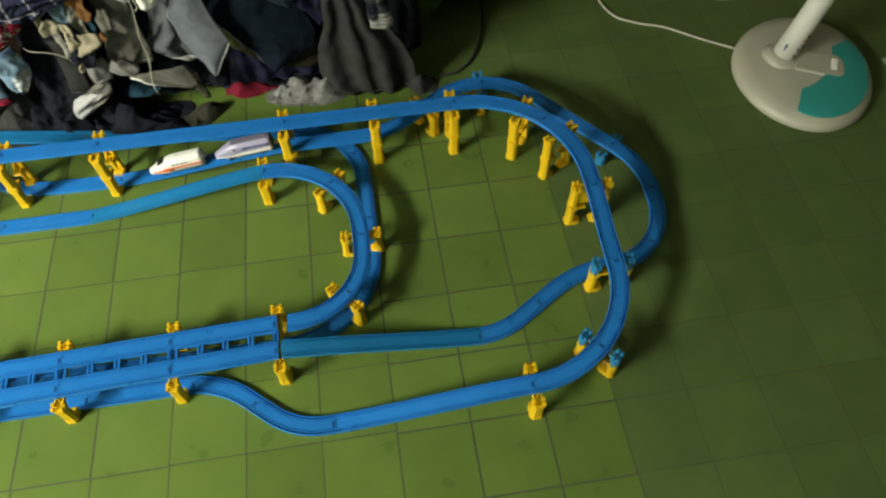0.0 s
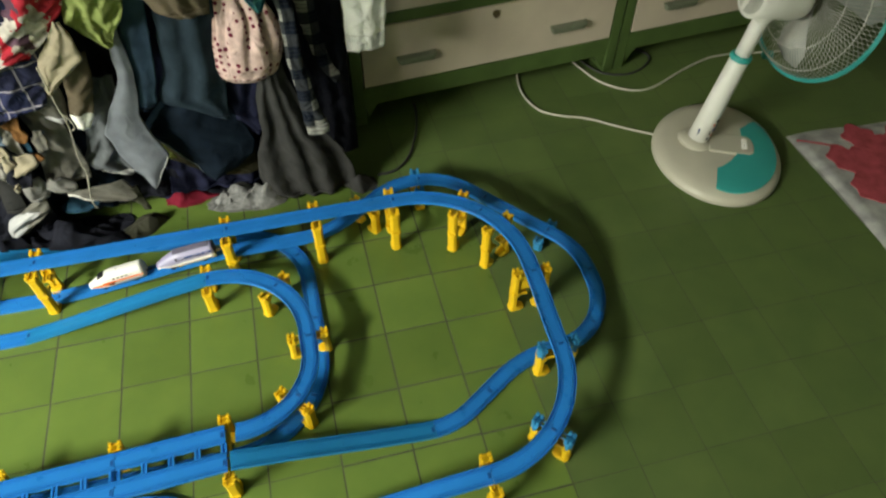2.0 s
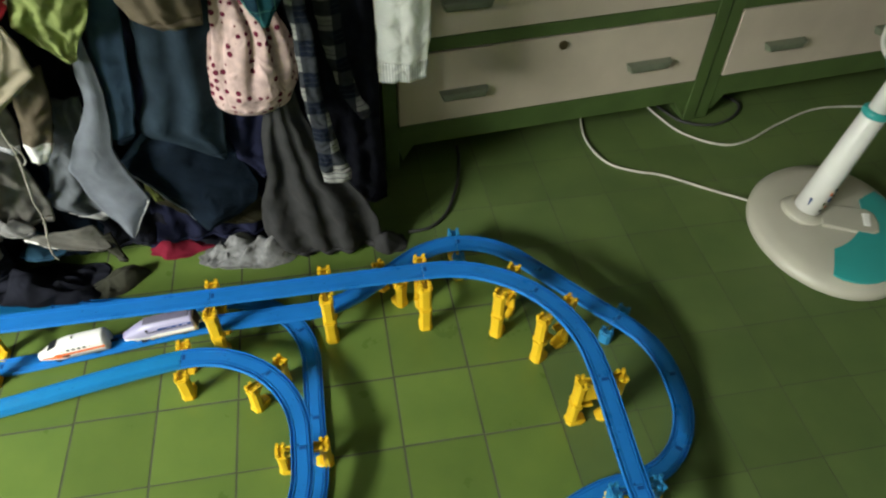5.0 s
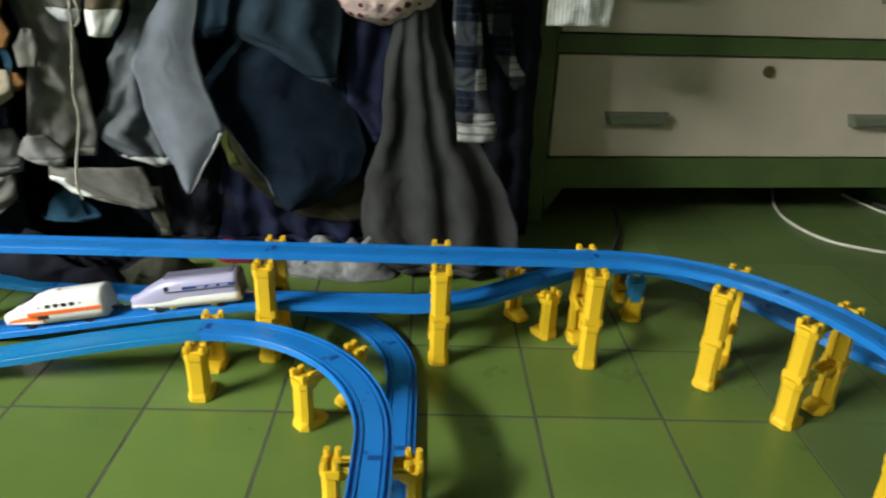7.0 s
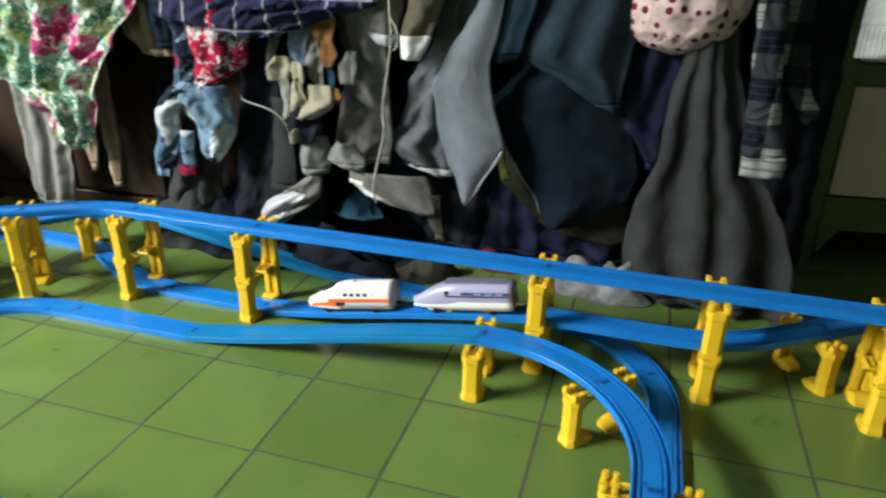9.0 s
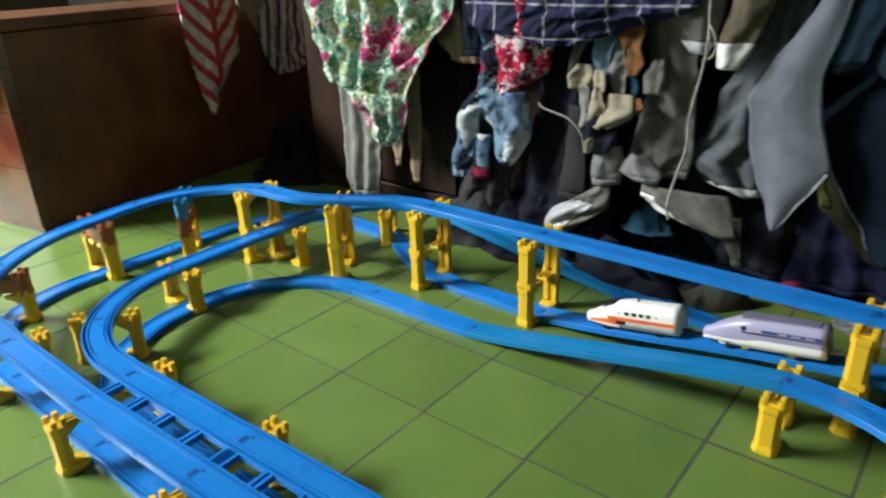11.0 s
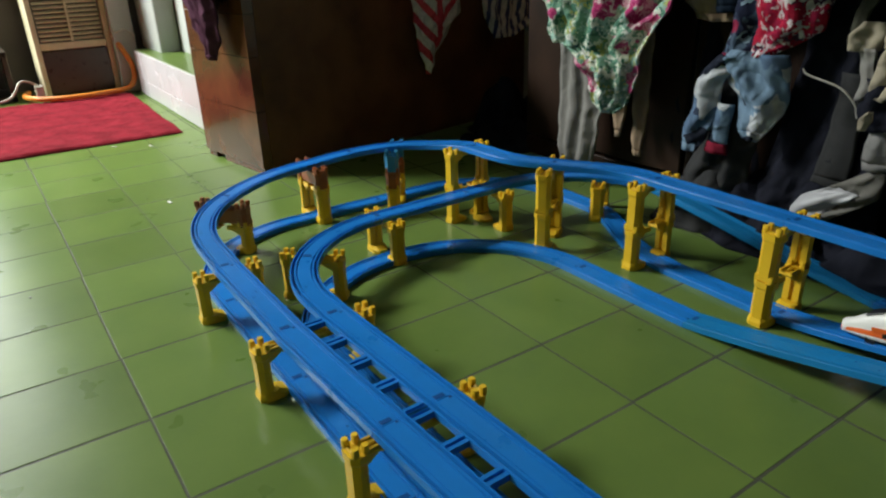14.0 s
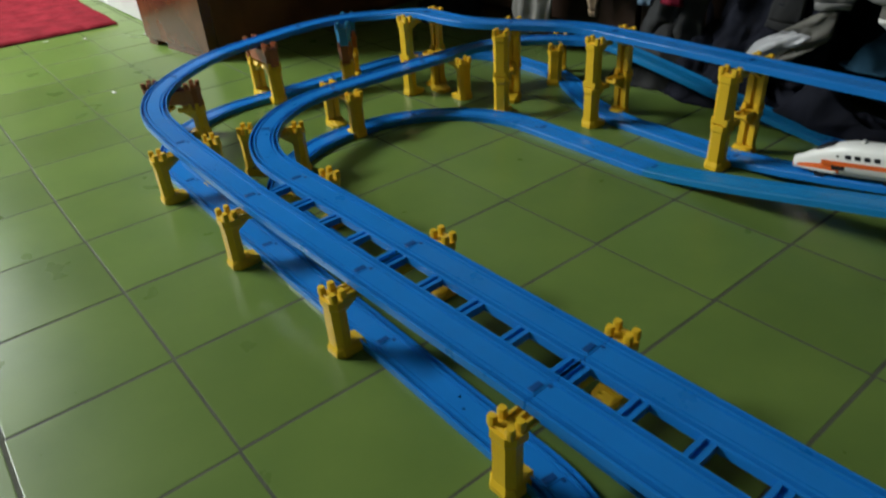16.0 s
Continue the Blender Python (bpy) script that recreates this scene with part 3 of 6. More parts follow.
# ---- piers ----
HEX = [(-0.0122, -0.0060), (-0.0068, -0.0116), (0.0068, -0.0116), (0.0122, -0.0060), (0.0122, -0.0012), (-0.0122, -0.0012)]


def pier_block(height, mat, colour, foot, prongs=True):
    """One pier block, its track side towards +y, standing at the origin: half-hexagonal outside, slotted inside."""
    ob = thing("pier_block", (0, 0, 0), "%s plastic toy railway pier block%s" % (colour, " standing on the tiles" if foot else " stacked on another block"), "pier block", "%s pier blocks" % colour)
    z = 0.0
    tall = height > 0.04
    if foot:
        o = [(-0.0136, -0.0070), (-0.0080, -0.0135), (0.0080, -0.0135), (0.0136, -0.0070), (0.0136, 0.014), (0.0085, 0.0235), (-0.0085, 0.0235), (-0.0136, 0.014)]
        part("foot", loft([[(x, y, 0) for x, y in o], [(x, y, 0.0052) for x, y in o], [(x * 0.90, y * 0.60 - 0.0036, 0.0105) for x, y in o]]), mat, ob)
        z = 0.0100
    top = height - 0.0105
    if tall:
        cols = [[(x * k, y * k, w) for x, y in HEX] for k, w in ((1.0, z), (0.985, z + 0.004), (0.985, top - 0.004), (1.0, top))]
    else:
        cols = [[(x * 1.02, y * 1.05, w) for x, y in HEX] for w in (z, top)]
    part("column", loft(cols), mat, ob)
    for x in (-1, 1):
        part("flange", boxes([((0.0092, 0.0042, top - z - 0.003), (x * 0.0072, 0.0006, (top + z) / 2))], 0.0007), mat, ob)
    rim = [(x * 1.10, y * 1.10) for x, y in HEX[:4]] + [(0.0134, 0.0058), (-0.0134, 0.0058)]
    part("head", loft([[(x * 0.93, y * 0.93, top - 0.0022) for x, y in rim], [(x, y, top) for x, y in rim], [(x, y, height - 0.0026) for x, y in rim]]), mat, ob)
    if prongs:
        for x, y in ((-0.0088, -0.0080), (0.0088, -0.0080), (-0.0088, 0.0022), (0.0088, 0.0022)):
            r = [(x + 0.0037 * math.cos(q) * (1.16 if j % 2 else 1), y + 0.0034 * math.sin(q) * (1.16 if j % 2 else 1)) for j, q in enumerate(math.pi / 4 * j for j in range(8))]
            part("prong", prism(r, height - 0.0036, height + 0.0064, 0.14), mat, ob)
        part("crown_bar", boxes([((0.0168, 0.0032, 0.0030), (0, -0.0082, height - 0.0012))], 0.0006), mat, ob)
    if tall:
        part("shelf", boxes([((0.0196, 0.0250, 0.0040), (0, 0.0152, height - 0.0072))], 0.0009), mat, ob)
        for x in (-0.0074, 0.0, 0.0074):
            part("rib", boxes([((0.0032, 0.0225 if x else 0.0160, 0.0036), (x, 0.0165 if x else 0.0138, height - 0.0034))], 0.0008), mat, ob)
        g = [(0.0022, height - 0.0230), (0.0022, height - 0.0090), (0.0245, height - 0.0090)]
        part("gusset", loft([[(-0.0052, y, w) for y, w in g], [(0.0052, y, w) for y, w in g]]), mat, ob)
    else:
        for x in (-0.0050, 0.0050):
            part("rib", boxes([((0.0034, 0.0120, 0.0050), (x, 0.0120, height - 0.0062))], 0.0007), mat, ob)
    return ob


STOCK = {}


def block_at(height, mat, colour, foot, x, y, z, angle):
    key = (round(height, 4), colour, foot)
    m = pose(x, y, z, 0, 0, angle)
    if key not in STOCK:
        STOCK[key] = pier_block(height, mat, colour, foot)
        STOCK[key].matrix_world = m
        return STOCK[key]
    return copy_thing(STOCK[key], m)


def pier(line, x, y, stack, sides=(-1, 1), after=-9.0, off=0.0345, foot=True):
    """Blocks stacked on both sides of a line; stack: (height, material, colour) from the floor up; 0 fills up to the rail."""
    s = line.find(x, y, after)
    p, f, left = line.frame_at(s)
    for side in sides:
        q = p + left * (off * side)
        z = 0.0
        angle = math.degrees(math.atan2(f.y, f.x)) + (180 if side > 0 else 0)
        for k, (h, mat, colour) in enumerate(stack):
            h = h or max(0.02, p.z - sum(b[0] for b in stack))
            block_at(h, mat, colour, foot and k == 0, q.x, q.y, z, angle)
            z += h


def brown_bar(x, y):
    """The bar that joins the two brown blocks of one pier under the rail."""
    p, f, left = OUTER.frame_at(OUTER.find(x, y))
    ob = thing("pier_bar", (p.x, p.y, p.z - 0.0160), "brown plastic bar joining two pier blocks", "pier bar", "brown pier bars", turn=math.degrees(math.atan2(f.y, f.x)))
    part("bar", boxes([((0.019, 0.070, 0.024), (0, 0, -0.002))], 0.001), BROWN, ob)
    part("ledge", boxes([((0.022, 0.046, 0.003), (0, 0, 0.0095))], 0.0008), BROWN, ob)


YB = (0.066, YELLOW, "yellow")
for x, y in ((-0.566, 0.190), (-0.236, 0.302), (-0.013, 0.303), (0.417, 0.300), (0.838, 0.298), (0.995, 0.25), (1.068, 0.165), (1.104, -0.005)):
    pier(OUTER, x, y, [YB, YB])
pier(OUTER, 0.640, 0.299, [YB, YB])
pier(OUTER, -0.401, 0.247, [YB, YB], sides=(-1, 1))
FILL = (0, YELLOW, "yellow")
MB, MN = (0.033, BLOCKBLUE, "blue"), (0.033, BROWN, "brown")
pier(OUTER, 1.103, -0.185, [FILL, MB])
pier(OUTER, 1.030, -0.358, [FILL, MB])
pier(OUTER, 0.884, -0.420, [YB])
pier(OUTER, -0.685, -0.205, [FILL, MN])
pier(OUTER, -0.765, -0.035, [FILL, MN])
pier(OUTER, -0.695, 0.120, [FILL, MN, MB])
brown_bar(-0.685, -0.205)
brown_bar(-0.765, -0.035)
pier(OUTER, -0.475, -0.282, [YB])
for x in (-0.260, -0.044, 0.170, 0.384):
    pier(OUTER, x, -0.277, [YB], sides=(1,))
    pier(INNER, x, -0.216, [YB], sides=(-1,))
for x, y in ((-0.452, -0.168), (-0.522, -0.010), (-0.525, 0.205), (-0.44, 0.408)):
    pier(INNER, x, y, [YB])
for x, y in ((0.357, 0.212), (0.505, 0.152), (0.574, 0.0), (0.515, -0.150)):
    pier(INNER, x, y, [YB], after=INNER.find(0.2, 0.2))
BACK = OUTER.find(0.0, 0.297, 6.5)
pier(OUTER, 0.774, 0.366, [YB], after=BACK)
pier(OUTER, 0.925, 0.424, [FILL, MB], after=BACK)
pier(OUTER, 1.215, 0.195, [(0.030, BLOCKBLUE, "blue")], after=BACK, foot=False)


def web_panel(x, y):
    """The ribbed panel clipped between the upper blocks of the pier at the east end."""
    p, f, left = OUTER.frame_at(OUTER.find(x, y))
    ob = thing("pier_brace", (p.x, p.y, 0.0), "yellow plastic ribbed panel clipped between two pier posts", "pier brace", turn=math.degrees(math.atan2(f.y, f.x)))
    part("panel", boxes([((0.0150, 0.0570, 0.0440), (0, 0, 0.0980))], 0.0012), YELLOW, ob)
    for side in (-1, 1):
        for k in range(3):
            part("ledge", boxes([((0.0030, 0.0300, 0.0028), (side * 0.0086, 0.0110, 0.0840 + 0.0115 * k))], 0.0006), YELLOW, ob)
            for j in range(4):
                part("stud", boxes([((0.0034, 0.0036, 0.0034), (side * 0.0092, 0.0000 + 0.0074 * j, 0.0868 + 0.0115 * k))], 0.0006), YELLOW, ob)
    return ob


web_panel(1.104, -0.005)
for x in (-0.260, -0.044, 0.170, 0.384):
    p, f, left = OUTER.frame_at(OUTER.find(x, -0.277))
    p -= left * 0.03025
    ob = thing("pier_beam", (p.x, p.y, 0.0565), "yellow plastic beam carrying two lanes of rail", "pier arm", "yellow pier beams", turn=math.degrees(math.atan2(f.y, f.x)))
    part("beam", boxes([((0.016, 0.090, 0.0060), (0, 0, 0))], 0.001), YELLOW, ob)
    for dx in (-0.0055, 0.0055):
        part("lip", boxes([((0.0032, 0.022, 0.0055), (dx, 0, 0.0055))], 0.0006), YELLOW, ob)

# ---- toy train ----


def car_shell(length, w, h, nose, tail=0.0):
    """Rings of a rounded car body along +x, from tail to nose; the roof comes down over the nose."""
    rings = []
    n = 22
    for k in range(n + 1):
        u = k / n
        x = -length / 2 + length * u
        e = 1.0
        if u > 1 - nose:
            v = (u - (1 - nose)) / nose
            e = max(0.10, (1 - v ** 1.7))
        wy = w / 2 * (0.42 + 0.58 * e) if e < 1 else w / 2
        top = 0.012 + (h - 0.012) * (0.22 + 0.78 * e if e < 1 else 1)
        if u < 0.03:
            wy *= 0.93
        ring = []
        for y, z in ((-1.0, 0.0), (-1.03, 0.35), (-1.0, 0.62), (-0.9, 0.84), (-0.62, 0.97), (-0.25, 1.0), (0.25, 1.0), (0.62, 0.97), (0.9, 0.84), (1.0, 0.62), (1.03, 0.35), (1.0, 0.0)):
            ring.append((x, y * wy, 0.009 + (top - 0.009) * z))
        rings.append(ring)
    return loft(rings)


def toy_car(name, s, length, mat, nose, label, front, stretch):
    p, f, left = OUTER.frame_at(s)
    f, left = -f, -left
    ob = new(name)
    turn = Matrix((f, left, f.cross(left))).transposed().to_4x4()
    ob.matrix_world = Matrix.Translation(p + Vector((0, 0, RH - 0.0035))) @ turn
    tagged(ob, label, "toy train", "toy train cars")
    w, h = 0.034, 0.046
    part("body", car_shell(length, w, h, nose), mat, ob, smooth=True)
    part("chassis", boxes([((length * 0.78, w * 0.72, 0.008), (-0.004, 0, 0.0095))], 0.001), BLACK if front else WHITE, ob)
    for x in (-0.3, 0.25):
        for y in (-0.0125, 0.0125):
            ring = [(x * length + 0.0058 / stretch * math.cos(a), 0.0058 * math.sin(a) + 0.0062) for a in (math.pi / 8 * j for j in range(16))]
            bm = loft([[(u, y - 0.0018, v) for u, v in ring], [(u, y + 0.0018, v) for u, v in ring]])
            part("wheel", bm, BLACK, ob)
    yw = w / 2 * 1.02
    if front:
        for y in (-1, 1):
            part("stripe", boxes([((length * 0.70, 0.0012, 0.0052), (-0.014, y * yw, 0.0232))]), ORANGE, ob, "orange painted side stripe")
            part("notch", boxes([((0.012, 0.0013, 0.0055), (0.010, y * yw, 0.0178))], 0.0004), BLACK, ob)
            for k, (x, d) in enumerate(((-0.033, 0.0022), (-0.024, 0.0052), (-0.0155, 0.0052), (-0.007, 0.0052), (0.0015, 0.0052), (0.011, 0.0022))):
                part("window", boxes([((d, 0.0012, d), (x, y * (yw - 0.0002), 0.0322))], 0.0005), BLACK, ob)
        bm = car_shell(length * 0.44, w * 0.98, 0.0262, 0.97)
        bm.transform(Matrix.Translation((length * 0.285, 0, 0.0005)))
        part("nose_stripe", bm, ORANGE, ob, "orange painted nose", True)
        bm = car_shell(length * 0.42, w * 0.97, 0.0205, 0.97)
        bm.transform(Matrix.Translation((length * 0.292, 0, -0.0008)))
        part("nose_skirt", bm, WHITE, ob, "white lower nose", True)
        part("windscreen", tilted_pane((length * 0.235, 0, 0.0392), 26), BLACK, ob)
        part("lamp_rail", boxes([((0.003, 0.006, 0.004), (-0.006, 0, h + 0.001))], 0.0006), WHITE, ob)
    else:
        bm = car_shell(length * 1.004, w * 1.035, 0.0290, nose * 1.1)
        part("lower_body", bm, WHITE, ob, "white lower body with a yellowed skirt", True)
        for y in (-1, 1):
            part("line", boxes([((length * 0.62, 0.0012, 0.0010), (-0.020, y * (yw + 0.0003), 0.0302))]), BLACK, ob, "thin dark waist line")
            part("window_band", boxes([((length * 0.46, 0.0012, 0.0036), (-0.030, y * (yw - 0.0004), 0.0338))]), DARKBLUE, ob, "blue window band")
            for k in range(3):
                part("window", boxes([((0.009, 0.0016, 0.0026), (-0.047 + k * 0.0125, y * (yw - 0.0004), 0.0338))], 0.0004), LILAC, ob)
            part("cab_door", boxes([((0.005, 0.0014, 0.0062), (0.016, y * (yw - 0.0012), 0.0345))], 0.0005), BLACK, ob)
            for x in (-0.03, 0.015):
                part("axle_box", boxes([((0.008, 0.0016, 0.004), (x, y * yw * 0.86, 0.0075))], 0.0006), YELLOW, ob, "yellow axle box")
        part("roof", boxes([((length * 0.62, w * 0.55, 0.0022), (-0.018, 0, h + 0.0002))], 0.0010), ROOF, ob, "dark lilac roof strip")
        part("tail_panel", boxes([((0.0016, w * 0.8, 0.028), (-length / 2 - 0.0004, 0, 0.026))], 0.0005), SMOKED, ob)
    part("coupler", boxes([((0.012, 0.006, 0.003), (-length / 2 - 0.005, 0, 0.013))], 0.0006), BLACK if front else WHITE, ob)
    for c in ob.children:
        c.data.transform(Matrix.Diagonal((stretch, 1, 1, 1)))
    return ob


def tilted_pane(centre, angle):
    bm = bmesh.new()
    return box(bm, (0.017, 0.021, 0.0016), centre, 0.0006, Matrix.Rotation(radians(angle), 4, "Y"))


AFTER = OUTER.find(-0.18, 0.303, 4.0)
toy_car("toy_train_engine", OUTER.find(0.147, 0.295, AFTER), 0.112, WHITE, 0.50, "white toy express engine with orange stripe on blue rails", True, 1.26)
toy_car("toy_train_carriage", OUTER.find(0.319, 0.292, AFTER), 0.122, LILAC, 0.46, "lilac-grey toy bullet train carriage with white sides on blue rails", False, 1.19)

# ---- chests of drawers ----


def dresser(name, x, y, turn, width, label, drawers, low):
    """Front along +x from its left front corner, depth towards +y."""
    ob = thing(name, (x, y, 0), label, "chest of drawers", "green chests of drawers", turn=turn)
    depth, height = 0.42, 1.02
    st = 0.036
    for u in (st / 2, width - st / 2):
        part("side_panel", boxes([((st, depth, height), (u, depth / 2, height / 2))], 0.002), GREENPAINT, ob)
    part("top_panel", boxes([((width + 0.02, depth + 0.02, 0.024), (width / 2, depth / 2, height + 0.012))], 0.002), GREENPAINT, ob)
    part("back_panel", boxes([((width - 2 * st, 0.01, height - 0.08), (width / 2, depth - 0.01, height / 2 + 0.04))]), GREENPAINT, ob)
    zs = [low + k * (drawers + 0.036) for k in range(4)]
    part("bottom_rail", boxes([((width - 2 * st, 0.03, low - 0.071), (width / 2, 0.016, 0.069 + (low - 0.071) / 2))], 0.001), GREENPAINT, ob)
    part("bottom_board", boxes([((width - 2 * st, depth - 0.05, 0.012), (width / 2, depth / 2 + 0.02, 0.08))]), GREENPAINT, ob)
    for u in (st + 0.02, width - st - 0.02):
        o = [(u - 0.02, 0.069), (u + 0.02, 0.069), (u - 0.012 * (1 if u < width / 2 else -1), 0.02)]
        part("corner_bracket", loft([[(a, 0.004, c) for a, c in o], [(a, 0.028, c) for a, c in o]]), GREENPAINT, ob)
    for k, z in enumerate(zs):
        if z + drawers > height:
            break
        if k:
            part("rail", boxes([((width - 2 * st, 0.03, 0.034), (width / 2, 0.016, z - 0.018))], 0.001), GREENPAINT, ob)
        d = part("drawer", boxes([((width - 2 * st - 0.006, 0.016, drawers - 0.004), (width / 2, 0.006, z + drawers / 2))], 0.0015), DRAWER, ob, "beige laminate drawer front")
        part("drawer_box", boxes([((width - 2 * st - 0.03, depth - 0.08, drawers - 0.03), (width / 2, depth / 2, z + drawers / 2))]), DARKWOOD, ob)
        for u in (0.20, width - 0.20):
            c = z + drawers * 0.40
            o = [(-0.062, 0.012), (0.062, 0.012), (0.054, -0.012), (-0.054, -0.012)]
            part("handle", loft([[(u + a, -0.002, c + b) for a, b in o], [(u + a * 0.95, -0.020, c + b * 0.8) for a, b in o], [(u + a * 0.9, -0.022, c + b * 0.5) for a, b in o]]), HANDLE, d, "grey-green plastic pull")
        if width > 0.8:
            ring = [(width * 0.5 + 0.011 * math.cos(a), z + drawers * 0.87 + 0.011 * math.sin(a)) for a in (math.pi / 8 * j for j in range(16))]
            part("keyhole", loft([[(a, -0.003, b) for a, b in ring], [(a, -0.0075, b) for a, b in ring]]), KEY, d, "round dull brass lock")
    return ob


dresser("chest_of_drawers", 0.812, 0.774, 5.4, 0.895, "green-framed chest of drawers with worn beige drawer fronts", 0.194, 0.133)
dresser("chest_of_drawers", 1.708, 0.862, 5.4, 0.75, "narrow green-framed chest of drawers with beige drawer fronts", 0.194, 0.133)

# ---- electric fan ----


def fan():
    cx, cy = 1.825, 0.383
    ob = thing("pedestal_fan", (cx, cy, 0), "cream and turquoise electric pedestal fan standing on the floor", "fan", turn=-22)

    def oval(k, z, n=40, ax=0.185, ay=0.222):
        return [(ax * k * math.cos(a), ay * k * math.sin(a) * (1 + 0.06 * math.cos(a)), z) for a in (2 * math.pi * j / n for j in range(n))]
    part("base", loft([oval(0.96, 0), oval(1.0, 0.008), oval(0.995, 0.020), oval(0.95, 0.032), oval(0.8, 0.041), oval(0.5, 0.047)]), FANWHITE, ob, smooth=True)
    top = ((0.28, 0.0499), (0.52, 0.0472), (0.70, 0.0447), (0.80, 0.0418), (0.88, 0.0385))

    def dome(r):
        for (r0, z0), (r1, z1) in zip(top, top[1:]):
            if r <= r1:
                return z0 + (z1 - z0) * (r - r0) / (r1 - r0)
        return top[-1][1]
    rows = []
    for q in (0.0, 0.2, 0.4, 0.6, 0.8, 1.0):
        row = []
        for j in range(33):
            w = 2 * j / 32 - 1
            inner = 0.31 + 0.20 * abs(w) ** 2.4
            r, a = inner + (0.89 - 0.04 * abs(w) ** 8 - inner) * q, radians(-30 + 70 * w)
            row.append((0.185 * r * math.cos(a), 0.222 * r * math.sin(a) * (1 + 0.06 * math.cos(a)), dome(r) + 0.0022))
        rows.append(row)
    part("turquoise_inlay", loft([[(x, y, z - 0.006) for x, y, z in rows[0]]] + rows + [[(x, y, z - 0.008) for x, y, z in rows[-1]]], caps=False, closed=False), FANTEAL, ob, "turquoise crescent panel")
    tongue = [(-0.03, -0.038), (0.05, -0.044), (0.084, -0.042), (0.097, -0.030), (0.101, 0.000), (0.096, 0.030), (0.082, 0.042), (0.045, 0.043), (-0.03, 0.038)]
    part("control_panel", loft([[(x, y, 0.040) for x, y in tongue], [(x, y, 0.0515 - 0.02 * max(0, x)) for x, y in tongue], [(x * 0.95, y * 0.90, 0.0535 - 0.02 * max(0, x)) for x, y in tongue]]), FANWHITE, ob)
    for k in range(5):
        part("button", boxes([((0.016, 0.0048, 0.006), (0.070 + 0.001 * k, -0.018 + 0.0092 * k, 0.0540))], 0.0012), WHITE, ob, "small white push button")
    px, py = -0.060, 0.012

    tilt = Matrix.Translation((px, py, 0.05)) @ Matrix.Rotation(radians(22), 4, "Z") @ Matrix.Rotation(radians(8.8), 4, "Y") @ Matrix.Rotation(radians(-22), 4, "Z") @ Matrix.Translation((-px, -py, -0.05))

    def ring(r, z, n=24, x=px, y=py):
        return [tuple(tilt @ Vector((x + r * math.cos(a), y + r * math.sin(a), z))) for a in (2 * math.pi * j / n for j in range(n))]
    part("pole_boss", loft([ring(0.056, 0.040), ring(0.050, 0.050), ring(0.036, 0.058)]), FANWHITE, ob, smooth=True)
    part("pole", loft([ring(0.0320, 0.05), ring(0.0290, 0.18), ring(0.0262, 0.322), ring(0.024, 0.326)]), WHITE, ob, "white plastic pole", True)
    part("collar", loft([ring(0.027, 0.318), ring(0.0295, 0.321), ring(0.0295, 0.330), ring(0.027, 0.333)]), FANTEAL, ob, "turquoise clamp collar", True)
    part("inner_pole", loft([ring(0.0205, 0.31), ring(0.0205, 0.45)]), WHITE, ob, smooth=True)
    for k, (zz, a, w) in enumerate(((0.072, -58, 0.009), (0.082, -40, 0.007), (0.093, -62, 0.006), (0.104, -44, 0.010), (0.116, -34, 0.006), (0.122, -60, 0.005), (0.134, -46, 0.007))):
        place = tilt @ Matrix.Translation((px, py, zz)) @ Matrix.Rotation(radians(a), 4, "Z") @ Matrix.Translation((0.0302, 0, 0))
        bm = boxes([((0.0036, w, 0.008), (0, 0, 0))], 0.0008)
        bm.transform(place)
        part("sticker_mark", bm, (BLACK, ORANGE, BLACK, DARKBLUE)[k % 4], ob, "small worn printed mark")
    part("label_sticker", boxes([((0.004, 0.014, 0.030), tuple(tilt @ Vector((px - 0.016, py - 0.0200, 0.085))))]), DARKBLUE, ob, "small faded blue sticker")
    # motor housing and guard: the axis points away to the side
    axis = tilt @ Matrix.Translation((px, py, 0.497)) @ Matrix.Rotation(radians(26), 4, "Z") @ Matrix.Rotation(radians(90), 4, "Y")

    def disc(r, d, n=28):
        return [tuple(axis @ Vector((r * math.cos(a), r * math.sin(a), d))) for a in (2 * math.pi * j / n for j in range(n))]
    part("neck", loft([ring(0.020, 0.430), ring(0.028, 0.448), ring(0.028, 0.475)]), WHITE, ob)
    part("motor_housing", loft([disc(0.046, -0.068), disc(0.052, -0.064), disc(0.055, 0.01), disc(0.060, 0.066), disc(0.057, 0.080)]), WHITE, ob, "rounded cream motor housing", True)
    part("motor_cap", loft([disc(0.041, -0.068), disc(0.037, -0.072)]), CLEARGUARD, ob, "dull grey rear cap")
    part("cap_bar", tube([axis @ Vector((-0.034, -0.008, -0.073)), axis @ Vector((0.034, 0.008, -0.073))], 0.006, 6), WHITE, ob)
    part("oscillation_knob", loft([ring(0.007, 0.52, 12, px - 0.01), ring(0.008, 0.566, 12, px - 0.01)]), WHITE, ob)
    part("guard_rim", tube(disc(0.212, 0.150, 48) + [disc(0.212, 0.150, 48)[0]], 0.0065, 8), FANTEAL, ob, "turquoise guard rim")
    for k in range(110):
        a = 2 * math.pi * k / 110
        pts = [axis @ Vector((r * math.cos(a), r * math.sin(a), d)) for r, d in ((0.060, 0.105), (0.13, 0.098), (0.19, 0.115), (0.210, 0.148))]
        part("guard_wire", tube(pts, 0.0010, 4), CLEARGUARD, ob)
    for k in range(72):
        a = 2 * math.pi * k / 72
        pts = [axis @ Vector((r * math.cos(a), r * math.sin(a), d)) for r, d in ((0.04, 0.22), (0.14, 0.212), (0.19, 0.19), (0.210, 0.152))]
